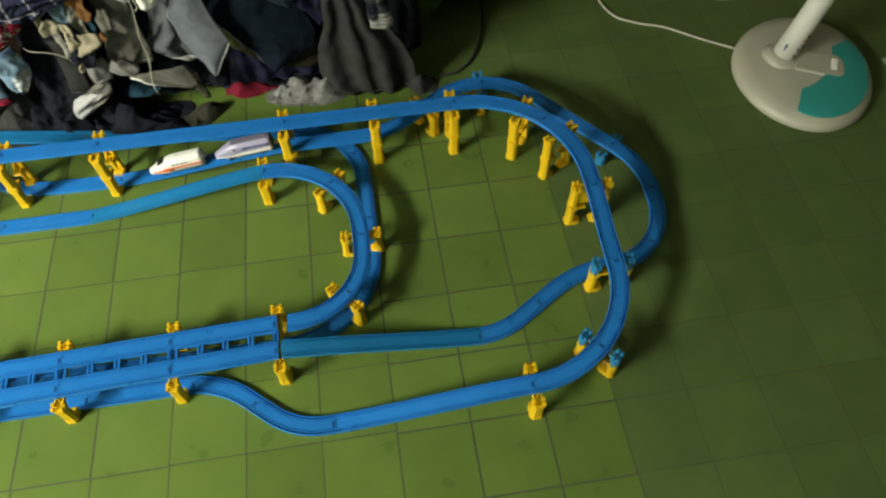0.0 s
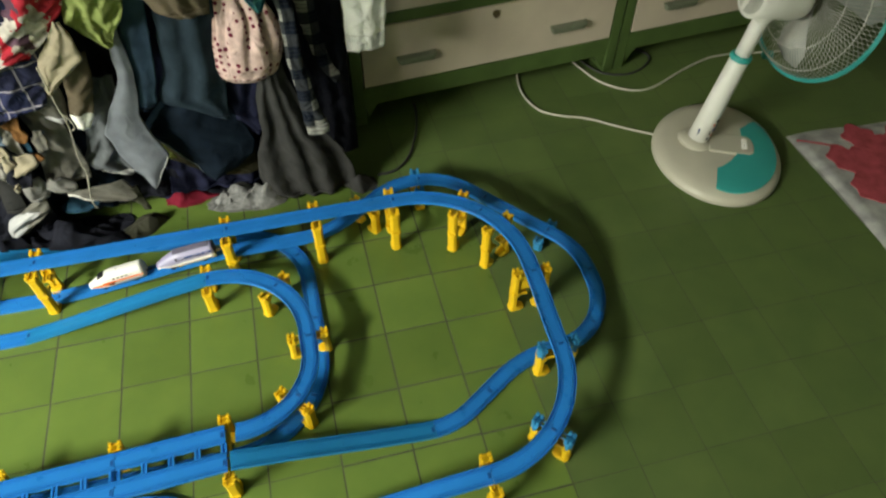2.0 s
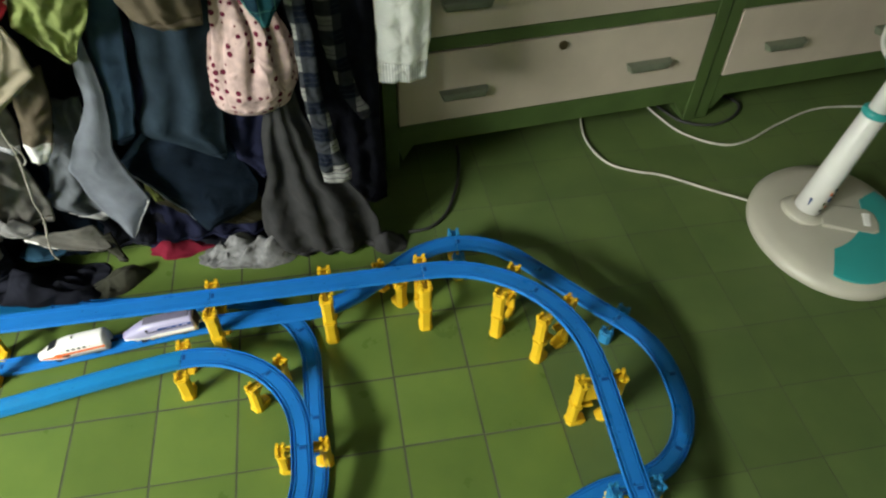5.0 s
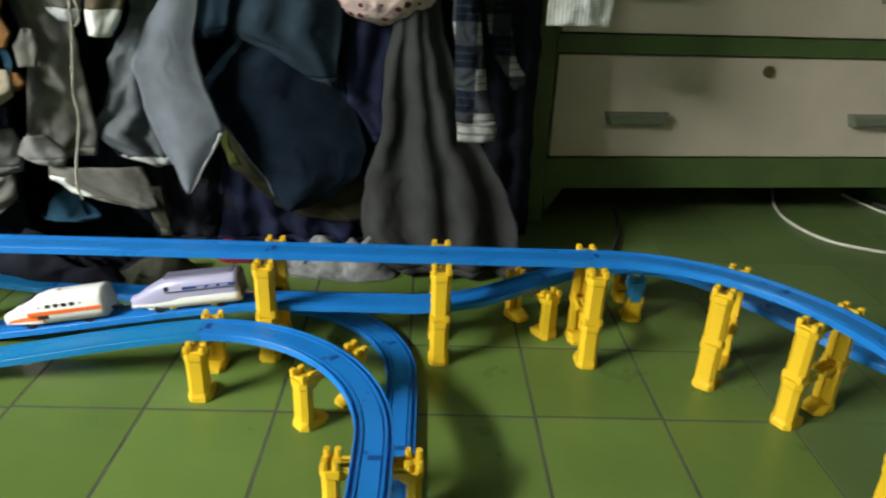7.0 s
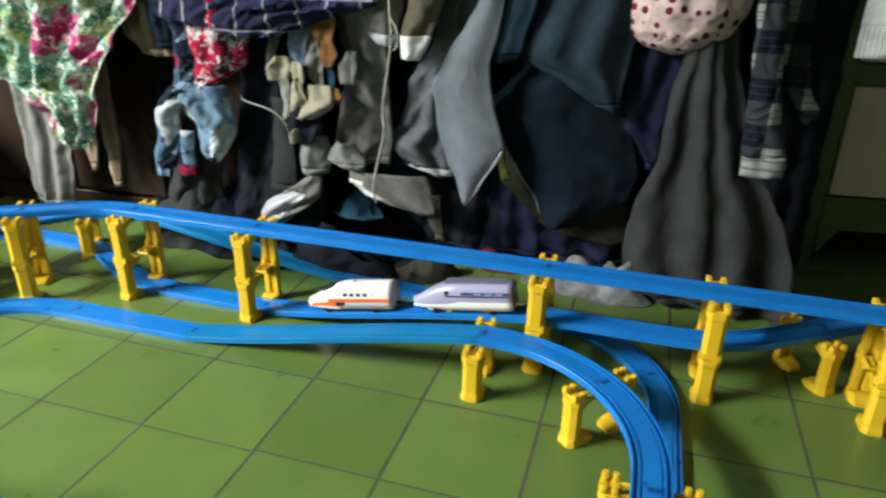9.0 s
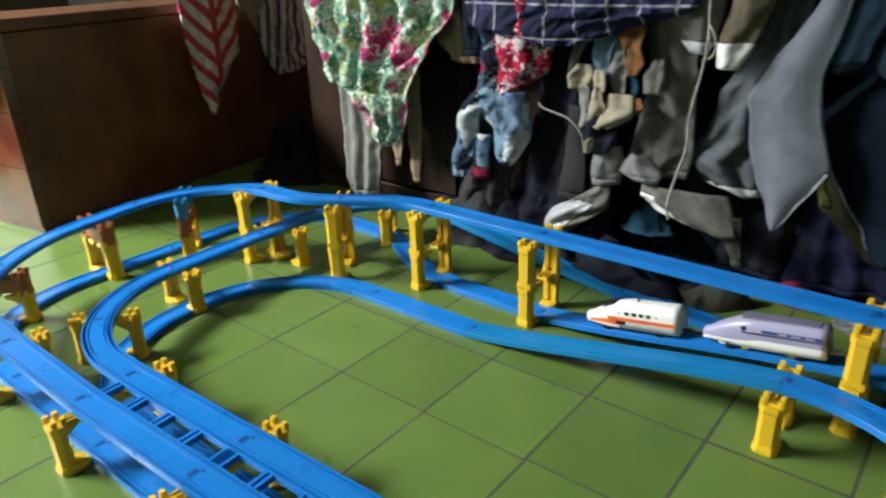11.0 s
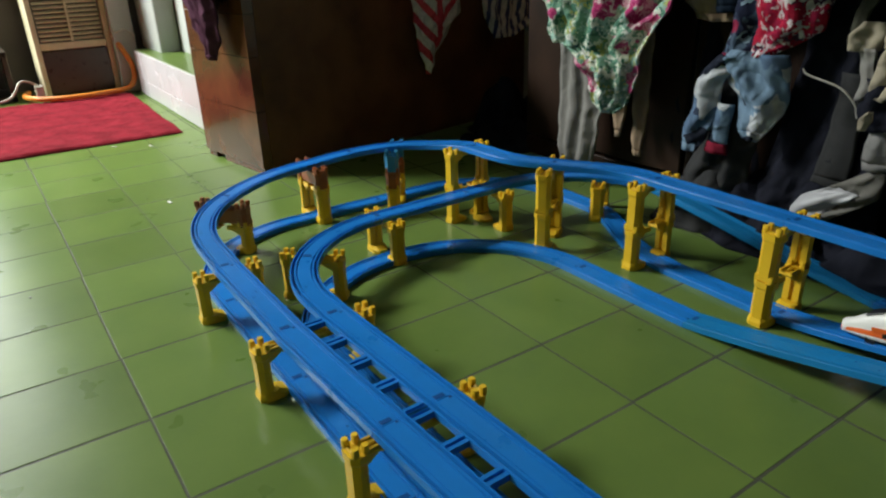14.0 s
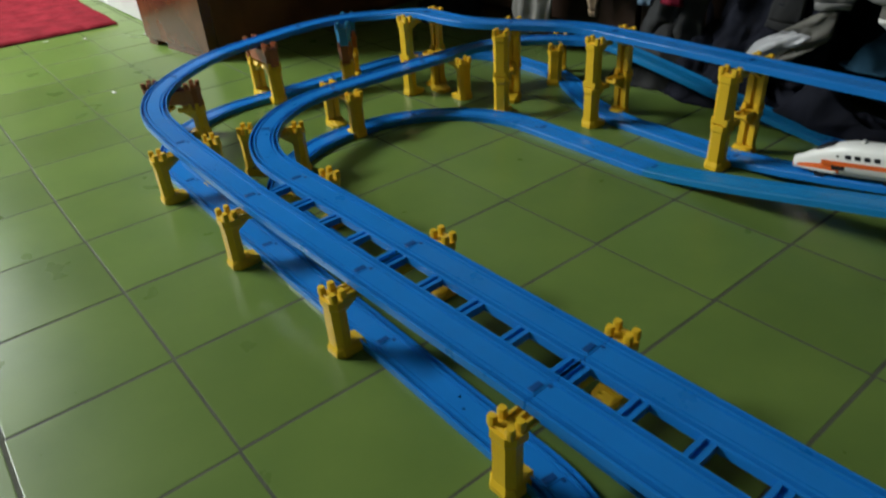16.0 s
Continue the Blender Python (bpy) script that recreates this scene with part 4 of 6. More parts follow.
        part("guard_wire", tube(pts, 0.0010, 4), CLEARGUARD, ob)
    for r, d in ((0.13, 0.098), (0.185, 0.113)):
        loop = disc(r, d, 40)
        part("guard_hoop", tube(loop + [loop[0]], 0.0018, 5), CLEARGUARD, ob)
    for k in range(3):
        a0 = 2 * math.pi * k / 3
        rings = []
        for r, wd in ((0.03, 0.25), (0.09, 0.46), (0.15, 0.52), (0.185, 0.34)):
            rings.append([tuple(axis @ Vector((r * math.cos(a0 + t), r * math.sin(a0 + t), 0.155 + 0.05 * t + e))) for t, e in ((-wd, 0), (0, 0), (wd, 0), (wd, 0.002), (0, 0.002), (-wd, 0.002))])
        part("blade", loft(rings), BLADE, ob, "pale grey plastic blade", True)
    part("guard_clip", boxes([((0.03, 0.02, 0.02), tuple(axis @ Vector((0.205, 0.05, 0.15))))], 0.003), FANTEAL, ob)
    return ob


fan()
for name, mat, r, pts, label in (
        ("fan_cord", CORD, 0.0033, [(1.69, 0.50, 0.012), (1.62, 0.56, 0.004), (1.52, 0.635, 0.004), (1.45, 0.665, 0.004), (1.39, 0.71, 0.004), (1.365, 0.80, 0.004), (1.38, 0.90, 0.004), (1.42, 1.0, 0.004)], "thin white fan cord lying on the floor"),
        ("extension_cord", CORD, 0.0033, [(1.58, 0.99, 0.004), (1.60, 0.90, 0.004), (1.64, 0.80, 0.004), (1.72, 0.735, 0.004), (1.80, 0.735, 0.004), (1.93, 0.795, 0.004), (2.08, 0.845, 0.004), (2.24, 0.83, 0.004), (2.4, 0.80, 0.004)], "thin white cord looped on the floor"),
        ("black_cord", BLACKCORD, 0.004, [(1.01, 0.84, 0.005), (1.006, 0.79, 0.005), (0.985, 0.70, 0.005), (0.942, 0.60, 0.005), (0.889, 0.548, 0.005), (0.835, 0.540, 0.005)], "black cable trailing on the floor by the clothes"),
        ("black_cord", BLACKCORD, 0.004, [(1.62, 0.93, 0.005), (1.66, 0.85, 0.005), (1.74, 0.82, 0.005), (1.82, 0.85, 0.005), (1.86, 0.91, 0.005), (1.80, 0.98, 0.005)], "black cable coiled below the drawers")):
    ob = tagged(mesh_object(name, tube(smooth_line(pts), r, 8), mat, True), label, "cord")

# ---- clothes ----


def creased(x, z, off, angle, scale):
    """Sharp creases running along one direction, 0 in the crease and about 0.4 between."""
    c, d = math.cos(angle), math.sin(angle)
    return abs(noise.noise(Vector(((c * x + d * z) * scale, (c * z - d * x) * scale * 0.33, 0.7)) + off))


def relax(p, gather, slack, limit, stiff=0.1, rounds=90):
    """Lets a sheet that is wider than its outline buckle into creases: lengths are held, the rim stays, bends are stiff."""
    p = np.array(p, dtype=np.float64)
    home, y0 = p.copy(), p[:, :, 1].copy()
    flat = p.copy()
    flat[:, :, 1] = 0
    lh = np.linalg.norm(flat[:, 1:] - flat[:, :-1], axis=2) * (1 + gather)
    lv = np.linalg.norm(flat[1:] - flat[:-1], axis=2) * (1 + slack)
    ld = np.sqrt(lh[:-1] ** 2 + lv[:, 1:] ** 2)

    def hold(a, b, rest, k):
        d = b - a
        n = np.maximum(np.sqrt((d * d).sum(axis=2)), 1e-6)
        move = d * (k * (n - rest) / n)[:, :, None]
        a += move
        b -= move

    for turn in range(rounds):
        for first in (0, 1):
            a, b = p[:, first:-1:2], p[:, first + 1::2]
            hold(a[:, :b.shape[1]], b, lh[:, first::2], 0.5)
            a, b = p[first:-1:2], p[first + 1::2]
            hold(a[:b.shape[0]], b, lv[first::2], 0.5)
        for a, b in ((p[:-1, :-1], p[1:, 1:]), (p[:-1, 1:], p[1:, :-1])):
            d = b - a
            n = np.maximum(np.sqrt((d * d).sum(axis=2)), 1e-6)
            move = d * (0.12 * (n - ld) / n)[:, :, None]
            a += move
            b -= move
        for step, k, bent in ((2, stiff * 0.4, 0.86), (4, stiff * 0.4, 0.90)):
            for a, b, rest in ((p[:, :-step], p[:, step:], lh[:, :1 - step or None] * step), (p[:-step], p[step:], lv[:1 - step or None] * step)):
                d = b - a
                n = np.maximum(np.sqrt((d * d).sum(axis=2)), 1e-6)
                move = d * (k * np.minimum(n - bent * rest, 0) / n)[:, :, None]
                a += move
                b -= move
        p[:, :, 0] += 0.04 * (home[:, :, 0] - p[:, :, 0])
        p[:, :, 2] += 0.04 * (home[:, :, 2] - p[:, :, 2])
        for edge in (np.s_[:, 0], np.s_[:, -1], np.s_[-1, :]):
            p[edge][..., 0] += 0.5 * (home[edge][..., 0] - p[edge][..., 0])
            p[edge][..., 2] += 0.5 * (home[edge][..., 2] - p[edge][..., 2])
        p[0] = home[0]
        p[:, :, 1] = np.clip(p[:, :, 1], y0 - limit, y0 + limit)
        p[:, :, 2] = np.maximum(p[:, :, 2], 0.003)
    return p


def garment(name, label, mat, rows, y, folds=3, depth=0.014, crumple=0.008, bulge=0.012, where=None, bands=(), skew=0.0, hem=0.004, category="clothing", parent=None):
    """A hanging cloth with thickness and a turned hem: rows (height, left, right) from top to bottom; gathers run down it and
    creases cross it. bands: (name, material, label, test of u and v) for hems, cuffs and pockets."""
    rnd = random.Random(sum(k * ord(c) for k, c in enumerate(label, 3)))
    off = Vector((rnd.uniform(-50, 50), rnd.uniform(-50, 50), rnd.uniform(-50, 50)))
    deep = [rnd.uniform(0.45, 1.25) for k in range(40)]
    lopsided = [rnd.uniform(0.65, 1.5) for k in range(40)]
    a1, a2 = rnd.uniform(0.3, 0.9), -rnd.uniform(0.3, 0.9)
    if not bands and not parent:
        bands = (("hem", mat, "", lambda u, v: v > 1 - 0.011 / tall),)
    wide, tall = max(r[2] - r[1] for r in rows), rows[0][0] - rows[-1][0]
    nu, nv = max(10, min(64, int(wide / 0.0052))), max(12, min(110, int(tall / 0.0058)))
    front = []
    for j in range(nv + 1):
        v = j / nv
        z = rows[0][0] - tall * v
        k = max(i for i in range(len(rows) - 1) if z <= rows[i][0] + 1e-9)
        f = (rows[k][0] - z) / (rows[k][0] - rows[k + 1][0])
        f = f + 0.10 * math.sin(2 * math.pi * f) / 6.28 * -1
        xl, xr = rows[k][1] + (rows[k + 1][1] - rows[k][1]) * f, rows[k][2] + (rows[k + 1][2] - rows[k][2]) * f
        line = []
        for i in range(nu + 1):
            u = i / nu
            x = xl + (xr - xl) * u
            low = noise.noise(Vector((x * 6, z * 4.5, 1.0)) + off)
            s = u * folds + 0.42 * low + skew * v + 8
            n = int(s)
            g = (s - n) ** lopsided[n]
            ridge = 1 - abs(2 * g - 1) ** 1.15
            fade = 0.75 + 0.9 * noise.noise(Vector((x * 5, z * 6, 9.0)) - off)
            w = -depth * deep[n] * fade * ridge - bulge * math.sin(math.pi * u)
            wx, wz = x + 0.02 * low, z + 0.02 * noise.noise(Vector((x * 9, z * 9, 4.0)) - off)
            c1, c2 = creased(wx, wz, off, a1, 17), creased(wx, wz, -off, a2, 22)
            c3 = creased(wx, wz, off * 0.5, a1 + 1.4, 58)
            c4 = creased(wx, wz, off * 0.3, a2 - 1.2, 47)
            w += crumple * (2.8 * min(c1, 0.36) - 1.7 * min(c2, 0.3) + 1.5 * min(c3, 0.34) - 1.1 * min(c4, 0.3) + 1.2 * low - 0.5)
            e = hem * (noise.noise(Vector((x * 30, z * 30, 2.0)) + off) + 0.8 * low)
            line.append((x + e, y + w, max(z + e * v * v, 0.003)))
        front.append(line)
    front = relax(front, min(0.45, 0.01 + depth * 12), min(0.18, crumple * 11), 0.012 + depth * 0.6, 0.16 if crumple < 0.003 else 0.07)
    for turn in range(7 if crumple < 0.003 else 1):
        y_ = np.pad(front[:, :, 1], 1, mode="edge")
        y_ = (y_[:-2] + 2 * y_[1:-1] + y_[2:]) / 4
        front[:, :, 1] = (y_[:, :-2] + 2 * y_[:, 1:-1] + y_[:, 2:]) / 4
    groups = {}
    for j in range(nv):
        for i in range(nu):
            which = next((m for m, t in enumerate(bands) if t[3]((i + 0.5) / nu, (j + 0.5) / nv)), -1)
            groups.setdefault(which, []).append((i, j))

    def sheet(cells, thick):
        bm, fv, bv = bmesh.new(), {}, {}
        chosen = set(cells)

        def corner(i, j):
            if (i, j) not in fv:
                p = front[j][i]
                fv[i, j] = bm.verts.new((p[0], p[1] - (thick - 0.0045), p[2]))
                bv[i, j] = bm.verts.new((p[0], p[1] + 0.0045, p[2]))
            return i, j
        for i, j in cells:
            q = [corner(i, j), corner(i + 1, j), corner(i + 1, j + 1), corner(i, j + 1)]
            bm.faces.new([fv[c] for c in q])
            bm.faces.new([bv[c] for c in reversed(q)])
            for (di, dj), (m, n) in zip(((0, -1), (1, 0), (0, 1), (-1, 0)), ((0, 1), (1, 2), (2, 3), (3, 0))):
                if (i + di, j + dj) not in chosen:
                    bm.faces.new((fv[q[m]], bv[q[m]], bv[q[n]], fv[q[n]]))
        if where:
            bm.transform(where)
        return bm
    ob = mesh_object(name, sheet(groups[-1], 0.0045), mat, True)
    if parent:
        ob.parent = parent
        return ob
    tagged(ob, label, category, "heap of clothes")
    for m, (pname, pmat, plabel, test) in enumerate(bands):
        if m in groups:
            part(pname, sheet(groups[m], 0.0062), pmat, ob, plabel, True)
    return ob


def below(v0):
    return lambda u, v: v > v0


def leftmost(u0, v0=0.0):
    return lambda u, v: u < u0 and v > v0


def lying(name, label, mat, centre, size, seed, turn=0.0, ridge=0.02):
    """A cloth crumpled on the floor: a sheet thrown into sharp ridges, low at its ragged rim."""
    off = Vector((seed * 3.7, seed * 1.3, seed * 9.1))
    n = 44
    bm = bmesh.new()
    top, low = [], []
    ca, sa = math.cos(radians(turn)), math.sin(radians(turn))
    for i in range(n + 1):
        for j in range(n + 1):
            a, b = 2 * i / n - 1, 2 * j / n - 1
            k = 1 + 0.28 * noise.noise(Vector((a * 1.6, b * 1.6, 0)) + off)
            px, py = a * math.sqrt(1 - b * b / 2) * size[0] * k, b * math.sqrt(1 - a * a / 2) * size[1] * k
            r = min(1.0, math.hypot(a * math.sqrt(1 - b * b / 2), b * math.sqrt(1 - a * a / 2)))
            dome = size[2] * (1 - r ** 2.4)
            c = creased(px, py, off, 0.7, 15) + 0.8 * creased(px, py, -off, -0.6, 24) + 0.4 * creased(px, py, off * 2, 1.6, 46)
            h = max(0.002, dome * (0.62 + 1.0 * noise.noise(Vector((px * 12, py * 12, 3)) + off)) + ridge * 1.5 * (0.34 - c) * (1 - r ** 6))
            x, y = centre[0] + ca * px - sa * py, centre[1] + sa * px + ca * py
            y -= 0.25 * h * noise.noise(Vector((px * 20, py * 20, 6)) + off)
            top.append(bm.verts.new((x, y, centre[2] + h)))
            low.append(bm.verts.new((x, y, max(0.0006, centre[2] - 0.002))))
    m = n + 1
    for i in range(n):
        for j in range(n):
            q = (i * m + j, (i + 1) * m + j, (i + 1) * m + j + 1, i * m + j + 1)
            bm.faces.new([top[k] for k in q])
            bm.faces.new([low[k] for k in reversed(q)])
    ring = [k for k in range(m)] + [i * m + n for i in range(1, m)] + [n * m + j for j in range(n - 1, -1, -1)] + [i * m for i in range(n - 1, 0, -1)]
    for p, q in zip(ring, ring[1:] + ring[:1]):
        bm.faces.new((top[p], top[q], low[q], low[p]))
    return tagged(mesh_object(name, bm, mat, True), label, "clothing", "heap of clothes")


# a dark layer behind, hung over the bench
for k, (x0, x1, mat, z0, what) in enumerate(((-0.44, -0.22, C_BLACK, 0.02, "black cotton trousers"), (-0.26, -0.02, C_BLACK, 0.02, "black knitted jumper"), (-0.06, 0.16, C_DENIM, 0.02, "dark denim trousers"),
                                             (0.10, 0.34, C_BLACK, 0.02, "black sweatshirt"), (0.28, 0.52, C_NAVY, 0.03, "navy cotton shirt"), (0.46, 0.68, C_BLACK, 0.02, "black jacket"), (0.62, 0.795, C_BLACK, 0.02, "black coat sleeve"))):
    garment("hanging_garment", what + " hanging in a heap of clothes", mat, [(0.95, x0 + 0.02, x1 - 0.02), (0.6, x0, x1), (0.3, x0 + 0.01, x1), (z0, x0 - 0.01, x1 + 0.005)], (0.655 if k > 4 else 0.592) + 0.012 * (k % 2), 4, 0.02)
for args in (
        ("towel", "grey-blue terry towel hanging to a point", C_TOWEL, [(0.80, 0.285, 0.305), (0.62, 0.290, 0.312), (0.469, 0.277, 0.312), (0.452, 0.268, 0.308), (0.365, 0.218, 0.292), (0.329, 0.202, 0.296), (0.24, 0.218, 0.321), (0.169, 0.248, 0.280), (0.142, 0.256, 0.262)], 0.488, 2, 0.004, 0.0010, 0.012, None, (("hem", C_TOWELRIM, "pale overlocked towel hem", lambda u, v: v > 0.855 and u > 0.94),)),
        ("jeans", "dark denim jeans draped with a frayed hem", C_DENIM, [(0.40, 0.345, 0.47), (0.371, 0.345, 0.482), (0.33, 0.305, 0.484), (0.282, 0.266, 0.500), (0.245, 0.294, 0.515), (0.206, 0.324, 0.525), (0.165, 0.352, 0.515), (0.137, 0.370, 0.480), (0.106, 0.385, 0.425)], 0.540, 1.6, 0.006, 0.0022, 0.02, None, (("hem", C_DENIMPALE, "faded folded denim hem", lambda u, v: 0.08 < v < 0.41 and u < 0.10), ("fray", C_FRAY, "pale frayed denim edge", lambda u, v: 0.41 < v < 0.95 and u < 0.03))),
        ("trouser_leg", "faded teal trouser leg hanging down", C_TEALDENIM, [(0.80, 0.37, 0.42), (0.69, 0.345, 0.395), (0.53, 0.300, 0.366), (0.465, 0.300, 0.357), (0.389, 0.286, 0.336), (0.369, 0.292, 0.326)], 0.506, 1.4, 0.012, 0.0015, 0.014, None, (("hem", C_DENIM, "dark inside of the leg", below(0.97)),)),
        ("jacket", "dark teal cotton jacket hanging open", C_DARKTEAL, [(0.80, 0.42, 0.54), (0.65, 0.40, 0.52), (0.57, 0.385, 0.512), (0.462, 0.371, 0.505), (0.389, 0.340, 0.495), (0.374, 0.347, 0.492), (0.345, 0.40, 0.487), (0.318, 0.44, 0.484), (0.305, 0.472, 0.482)], 0.516, 2.2, 0.016, 0.0028, 0.014),
        ("jacket_hem", "khaki lining of a coat sagging low", C_KHAKI, [(0.26, 0.300, 0.50), (0.204, 0.290, 0.515), (0.165, 0.303, 0.516), (0.093, 0.374, 0.514), (0.079, 0.408, 0.512), (0.074, 0.46, 0.51)], 0.568, 1.5, 0.006, 0.004, 0.014, None, (("lining", C_LIMEDARK, "dull lime lining", lambda u, v: u < 0.08 and v < 0.5),)),
        ("trousers", "charcoal cotton trousers hanging to the floor", C_CHAR, [(0.56, 0.575, 0.612), (0.40, 0.567, 0.632), (0.34, 0.552, 0.652), (0.235, 0.545, 0.690), (0.160, 0.519, 0.738), (0.08, 0.514, 0.765), (0.03, 0.525, 0.772), (0.006, 0.56, 0.755)], 0.530, 3.4, 0.026, 0.0028, 0.024),
        ("shirt_sleeve", "navy and white checked shirt sleeve", C_PLAIDNW, [(0.80, 0.61, 0.65), (0.66, 0.636, 0.668), (0.55, 0.645, 0.678), (0.466, 0.643, 0.676), (0.40, 0.648, 0.684), (0.31, 0.656, 0.700), (0.26, 0.658, 0.714), (0.236, 0.660, 0.713)], 0.488, 1.8, 0.014, 0.004, 0.010, None, (("cuff", C_CUFF, "grey and white striped cuff", below(0.945)),)),
        ("shirt_sleeve", "navy and white checked cuff hanging loose", C_PLAIDNW, [(0.80, 0.66, 0.72), (0.60, 0.675, 0.728), (0.439, 0.692, 0.733), (0.345, 0.717, 0.750), (0.301, 0.742, 0.772), (0.288, 0.750, 0.766)], 0.622, 2, 0.012, 0.004, 0.010),
        ("sleeve", "white cotton sleeve with a ribbed cuff", C_BRIGHT, [(0.82, 0.790, 0.905), (0.60, 0.788, 0.900), (0.48, 0.793, 0.896), (0.433, 0.793, 0.890), (0.393, 0.793, 0.889)], 0.596, 2.2, 0.010, 0.004, 0.022, None, (("cuff", C_RIB, "gathered ribbed white cuff", below(0.91)),)),
        ("t_shirt", "grey cotton skirt hanging in folds", C_STONE, [(0.58, 0.02, 0.16), (0.43, 0.04, 0.115), (0.33, 0.045, 0.125), (0.25, 0.030, 0.130), (0.19, 0.018, 0.12)], 0.512, 2.4, 0.014, 0.005, 0.012),
        ("t_shirt", "light grey jersey hem hanging crumpled", C_LIGHTGREY, [(0.235, -0.028, 0.016), (0.20, -0.030, 0.026), (0.165, -0.026, 0.014)], 0.486, 1.6, 0.014, 0.006, 0.010),
        ("t_shirt", "light grey shirt knotted over the skirt", C_LIGHTGREY, [(0.228, 0.040, 0.066), (0.212, 0.024, 0.080), (0.196, 0.022, 0.092), (0.182, 0.050, 0.086)], 0.486, 2.4, 0.014, 0.008, 0.014),
        ("waistband", "stone trouser waistband hanging low", C_STONE, [(0.180, 0.054, 0.19), (0.160, 0.056, 0.200), (0.139, 0.085, 0.205), (0.118, 0.17, 0.21)], 0.490, 2, 0.006, 0.003, 0.010, None, (("label_patch", C_WHITE, "white sewn-in waistband patch", lambda u, v: u < 0.24 and 0.25 < v < 0.72),)),
        ("trouser_leg", "dark olive trouser tab hanging down", C_OLIVE, [(0.150, 0.185, 0.212), (0.11, 0.196, 0.220), (0.070, 0.208, 0.226)], 0.494, 1, 0.006, 0.003, 0.006),
        ("shirt", "slate grey shirt hanging in deep folds", C_SLATE, [(0.46, 0.20, 0.262), (0.40, 0.196, 0.255), (0.33, 0.152, 0.235), (0.262, 0.136, 0.225), (0.223, 0.106, 0.222), (0.188, 0.142, 0.225), (0.176, 0.19, 0.228)], 0.526, 2.6, 0.026, 0.010, 0.012, None, (("hem", C_PALEHEM, "pale turned hem", lambda u, v: v > 0.955),)),
        ("trousers", "black trousers hanging with a white drawstring", C_BLACK, [(0.46, -0.15, -0.01), (0.30, -0.155, 0.005), (0.16, -0.18, 0.0), (0.04, -0.21, -0.01)], 0.520, 3, 0.016, 0.006),
        ("trouser_leg", "dark grey trouser leg hanging straight", C_CHAR, [(0.29, -0.085, -0.045), (0.236, -0.086, -0.045), (0.146, -0.098, -0.050), (0.124, -0.104, -0.052)], 0.497, 1, 0.004, 0.0015, 0.006),
        ("shirt", "grey shirt with a glossy white tail hanging low", C_STONE, [(0.166, -0.012, 0.006), (0.126, -0.070, 0.004), (0.106, -0.106, -0.022), (0.085, -0.114, -0.050), (0.062, -0.116, -0.078)], 0.488, 1.8, 0.016, 0.005, 0.008, None, (("shirt_tail", C_SATIN, "glossy white satin tail", lambda u, v: v > 0.34 and u < 0.66),)),
        ("blouse", "red and white floral blouse hanging crumpled", C_REDFLORAL, [(0.50, -0.22, -0.10), (0.404, -0.212, -0.100), (0.348, -0.205, -0.106), (0.330, -0.208, -0.135), (0.305, -0.205, -0.178)], 0.470, 2.6, 0.024, 0.011, 0.016),
        ("blouse", "blue and white printed blouse hanging twisted", C_TIEDYE, [(0.31, -0.235, -0.15), (0.295, -0.262, -0.142), (0.255, -0.245, -0.140), (0.222, -0.225, -0.148), (0.190, -0.215, -0.168), (0.176, -0.205, -0.178)], 0.470, 2, 0.022, 0.010, 0.014),
        ("blouse_sleeve", "pale blue printed sleeve hanging twisted", C_TIEDYE, [(0.300, -0.262, -0.205), (0.262, -0.292, -0.248), (0.212, -0.300, -0.252), (0.16, -0.315, -0.272), (0.138, -0.312, -0.285)], 0.474, 1.4, 0.018, 0.008, 0.010),
        ("blouse_sleeve", "printed sleeve end with a red tip", C_TIEDYE, [(0.225, -0.262, -0.228), (0.18, -0.268, -0.234), (0.142, -0.272, -0.230)], 0.468, 1.4, 0.014, 0.006, 0.008, None, (("cuff", C_RED, "bright red cuff", below(0.76)),)),
        ("trousers", "dark charcoal trousers crumpled by the blouse", C_CHAR, [(0.26, -0.30, -0.20), (0.16, -0.31, -0.20), (0.08, -0.335, -0.21), (0.02, -0.33, -0.22)], 0.515, 2.4, 0.018, 0.010),
        ("shirt", "navy printed sleeve hanging beside the blouse", C_NAVYSPECK, [(0.48, -0.272, -0.215), (0.40, -0.262, -0.208), (0.34, -0.258, -0.205), (0.29, -0.275, -0.215)], 0.492, 1.6, 0.016, 0.007),
        ("shirt", "navy plaid shirt draped along the heap", C_PLAIDNAVY, [(0.70, -0.27, 0.16), (0.52, -0.285, 0.155), (0.445, -0.262, 0.125), (0.415, -0.262, 0.02), (0.396, -0.14, -0.035)], 0.458, 3, 0.012, 0.006, 0.018),
        ("dress", "green and pink floral dress hanging crumpled", C_FLORAL, [(0.70, -0.71, -0.33), (0.50, -0.70, -0.30), (0.437, -0.69, -0.305), (0.36, -0.672, -0.36), (0.30, -0.664, -0.395), (0.286, -0.65, -0.402), (0.270, -0.575, -0.408), (0.225, -0.540, -0.420), (0.195, -0.532, -0.435), (0.176, -0.505, -0.455)], 0.478, 4.5, 0.036, 0.014, 0.020),
        ("trousers", "pale grey pleated trousers hanging straight", C_WARMGREY, [(0.42, -0.655, -0.56), (0.285, -0.66, -0.545), (0.16, -0.655, -0.535), (0.065, -0.652, -0.550), (0.038, -0.642, -0.560)], 0.505, 3.2, 0.020, 0.003, 0.004),
        ("cloth_strip", "tan cotton tie end hanging down", C_TAN, [(0.34, -0.47, -0.425), (0.194, -0.462, -0.424), (0.092, -0.446, -0.428)], 0.508, 1.4, 0.008, 0.003, 0.004),
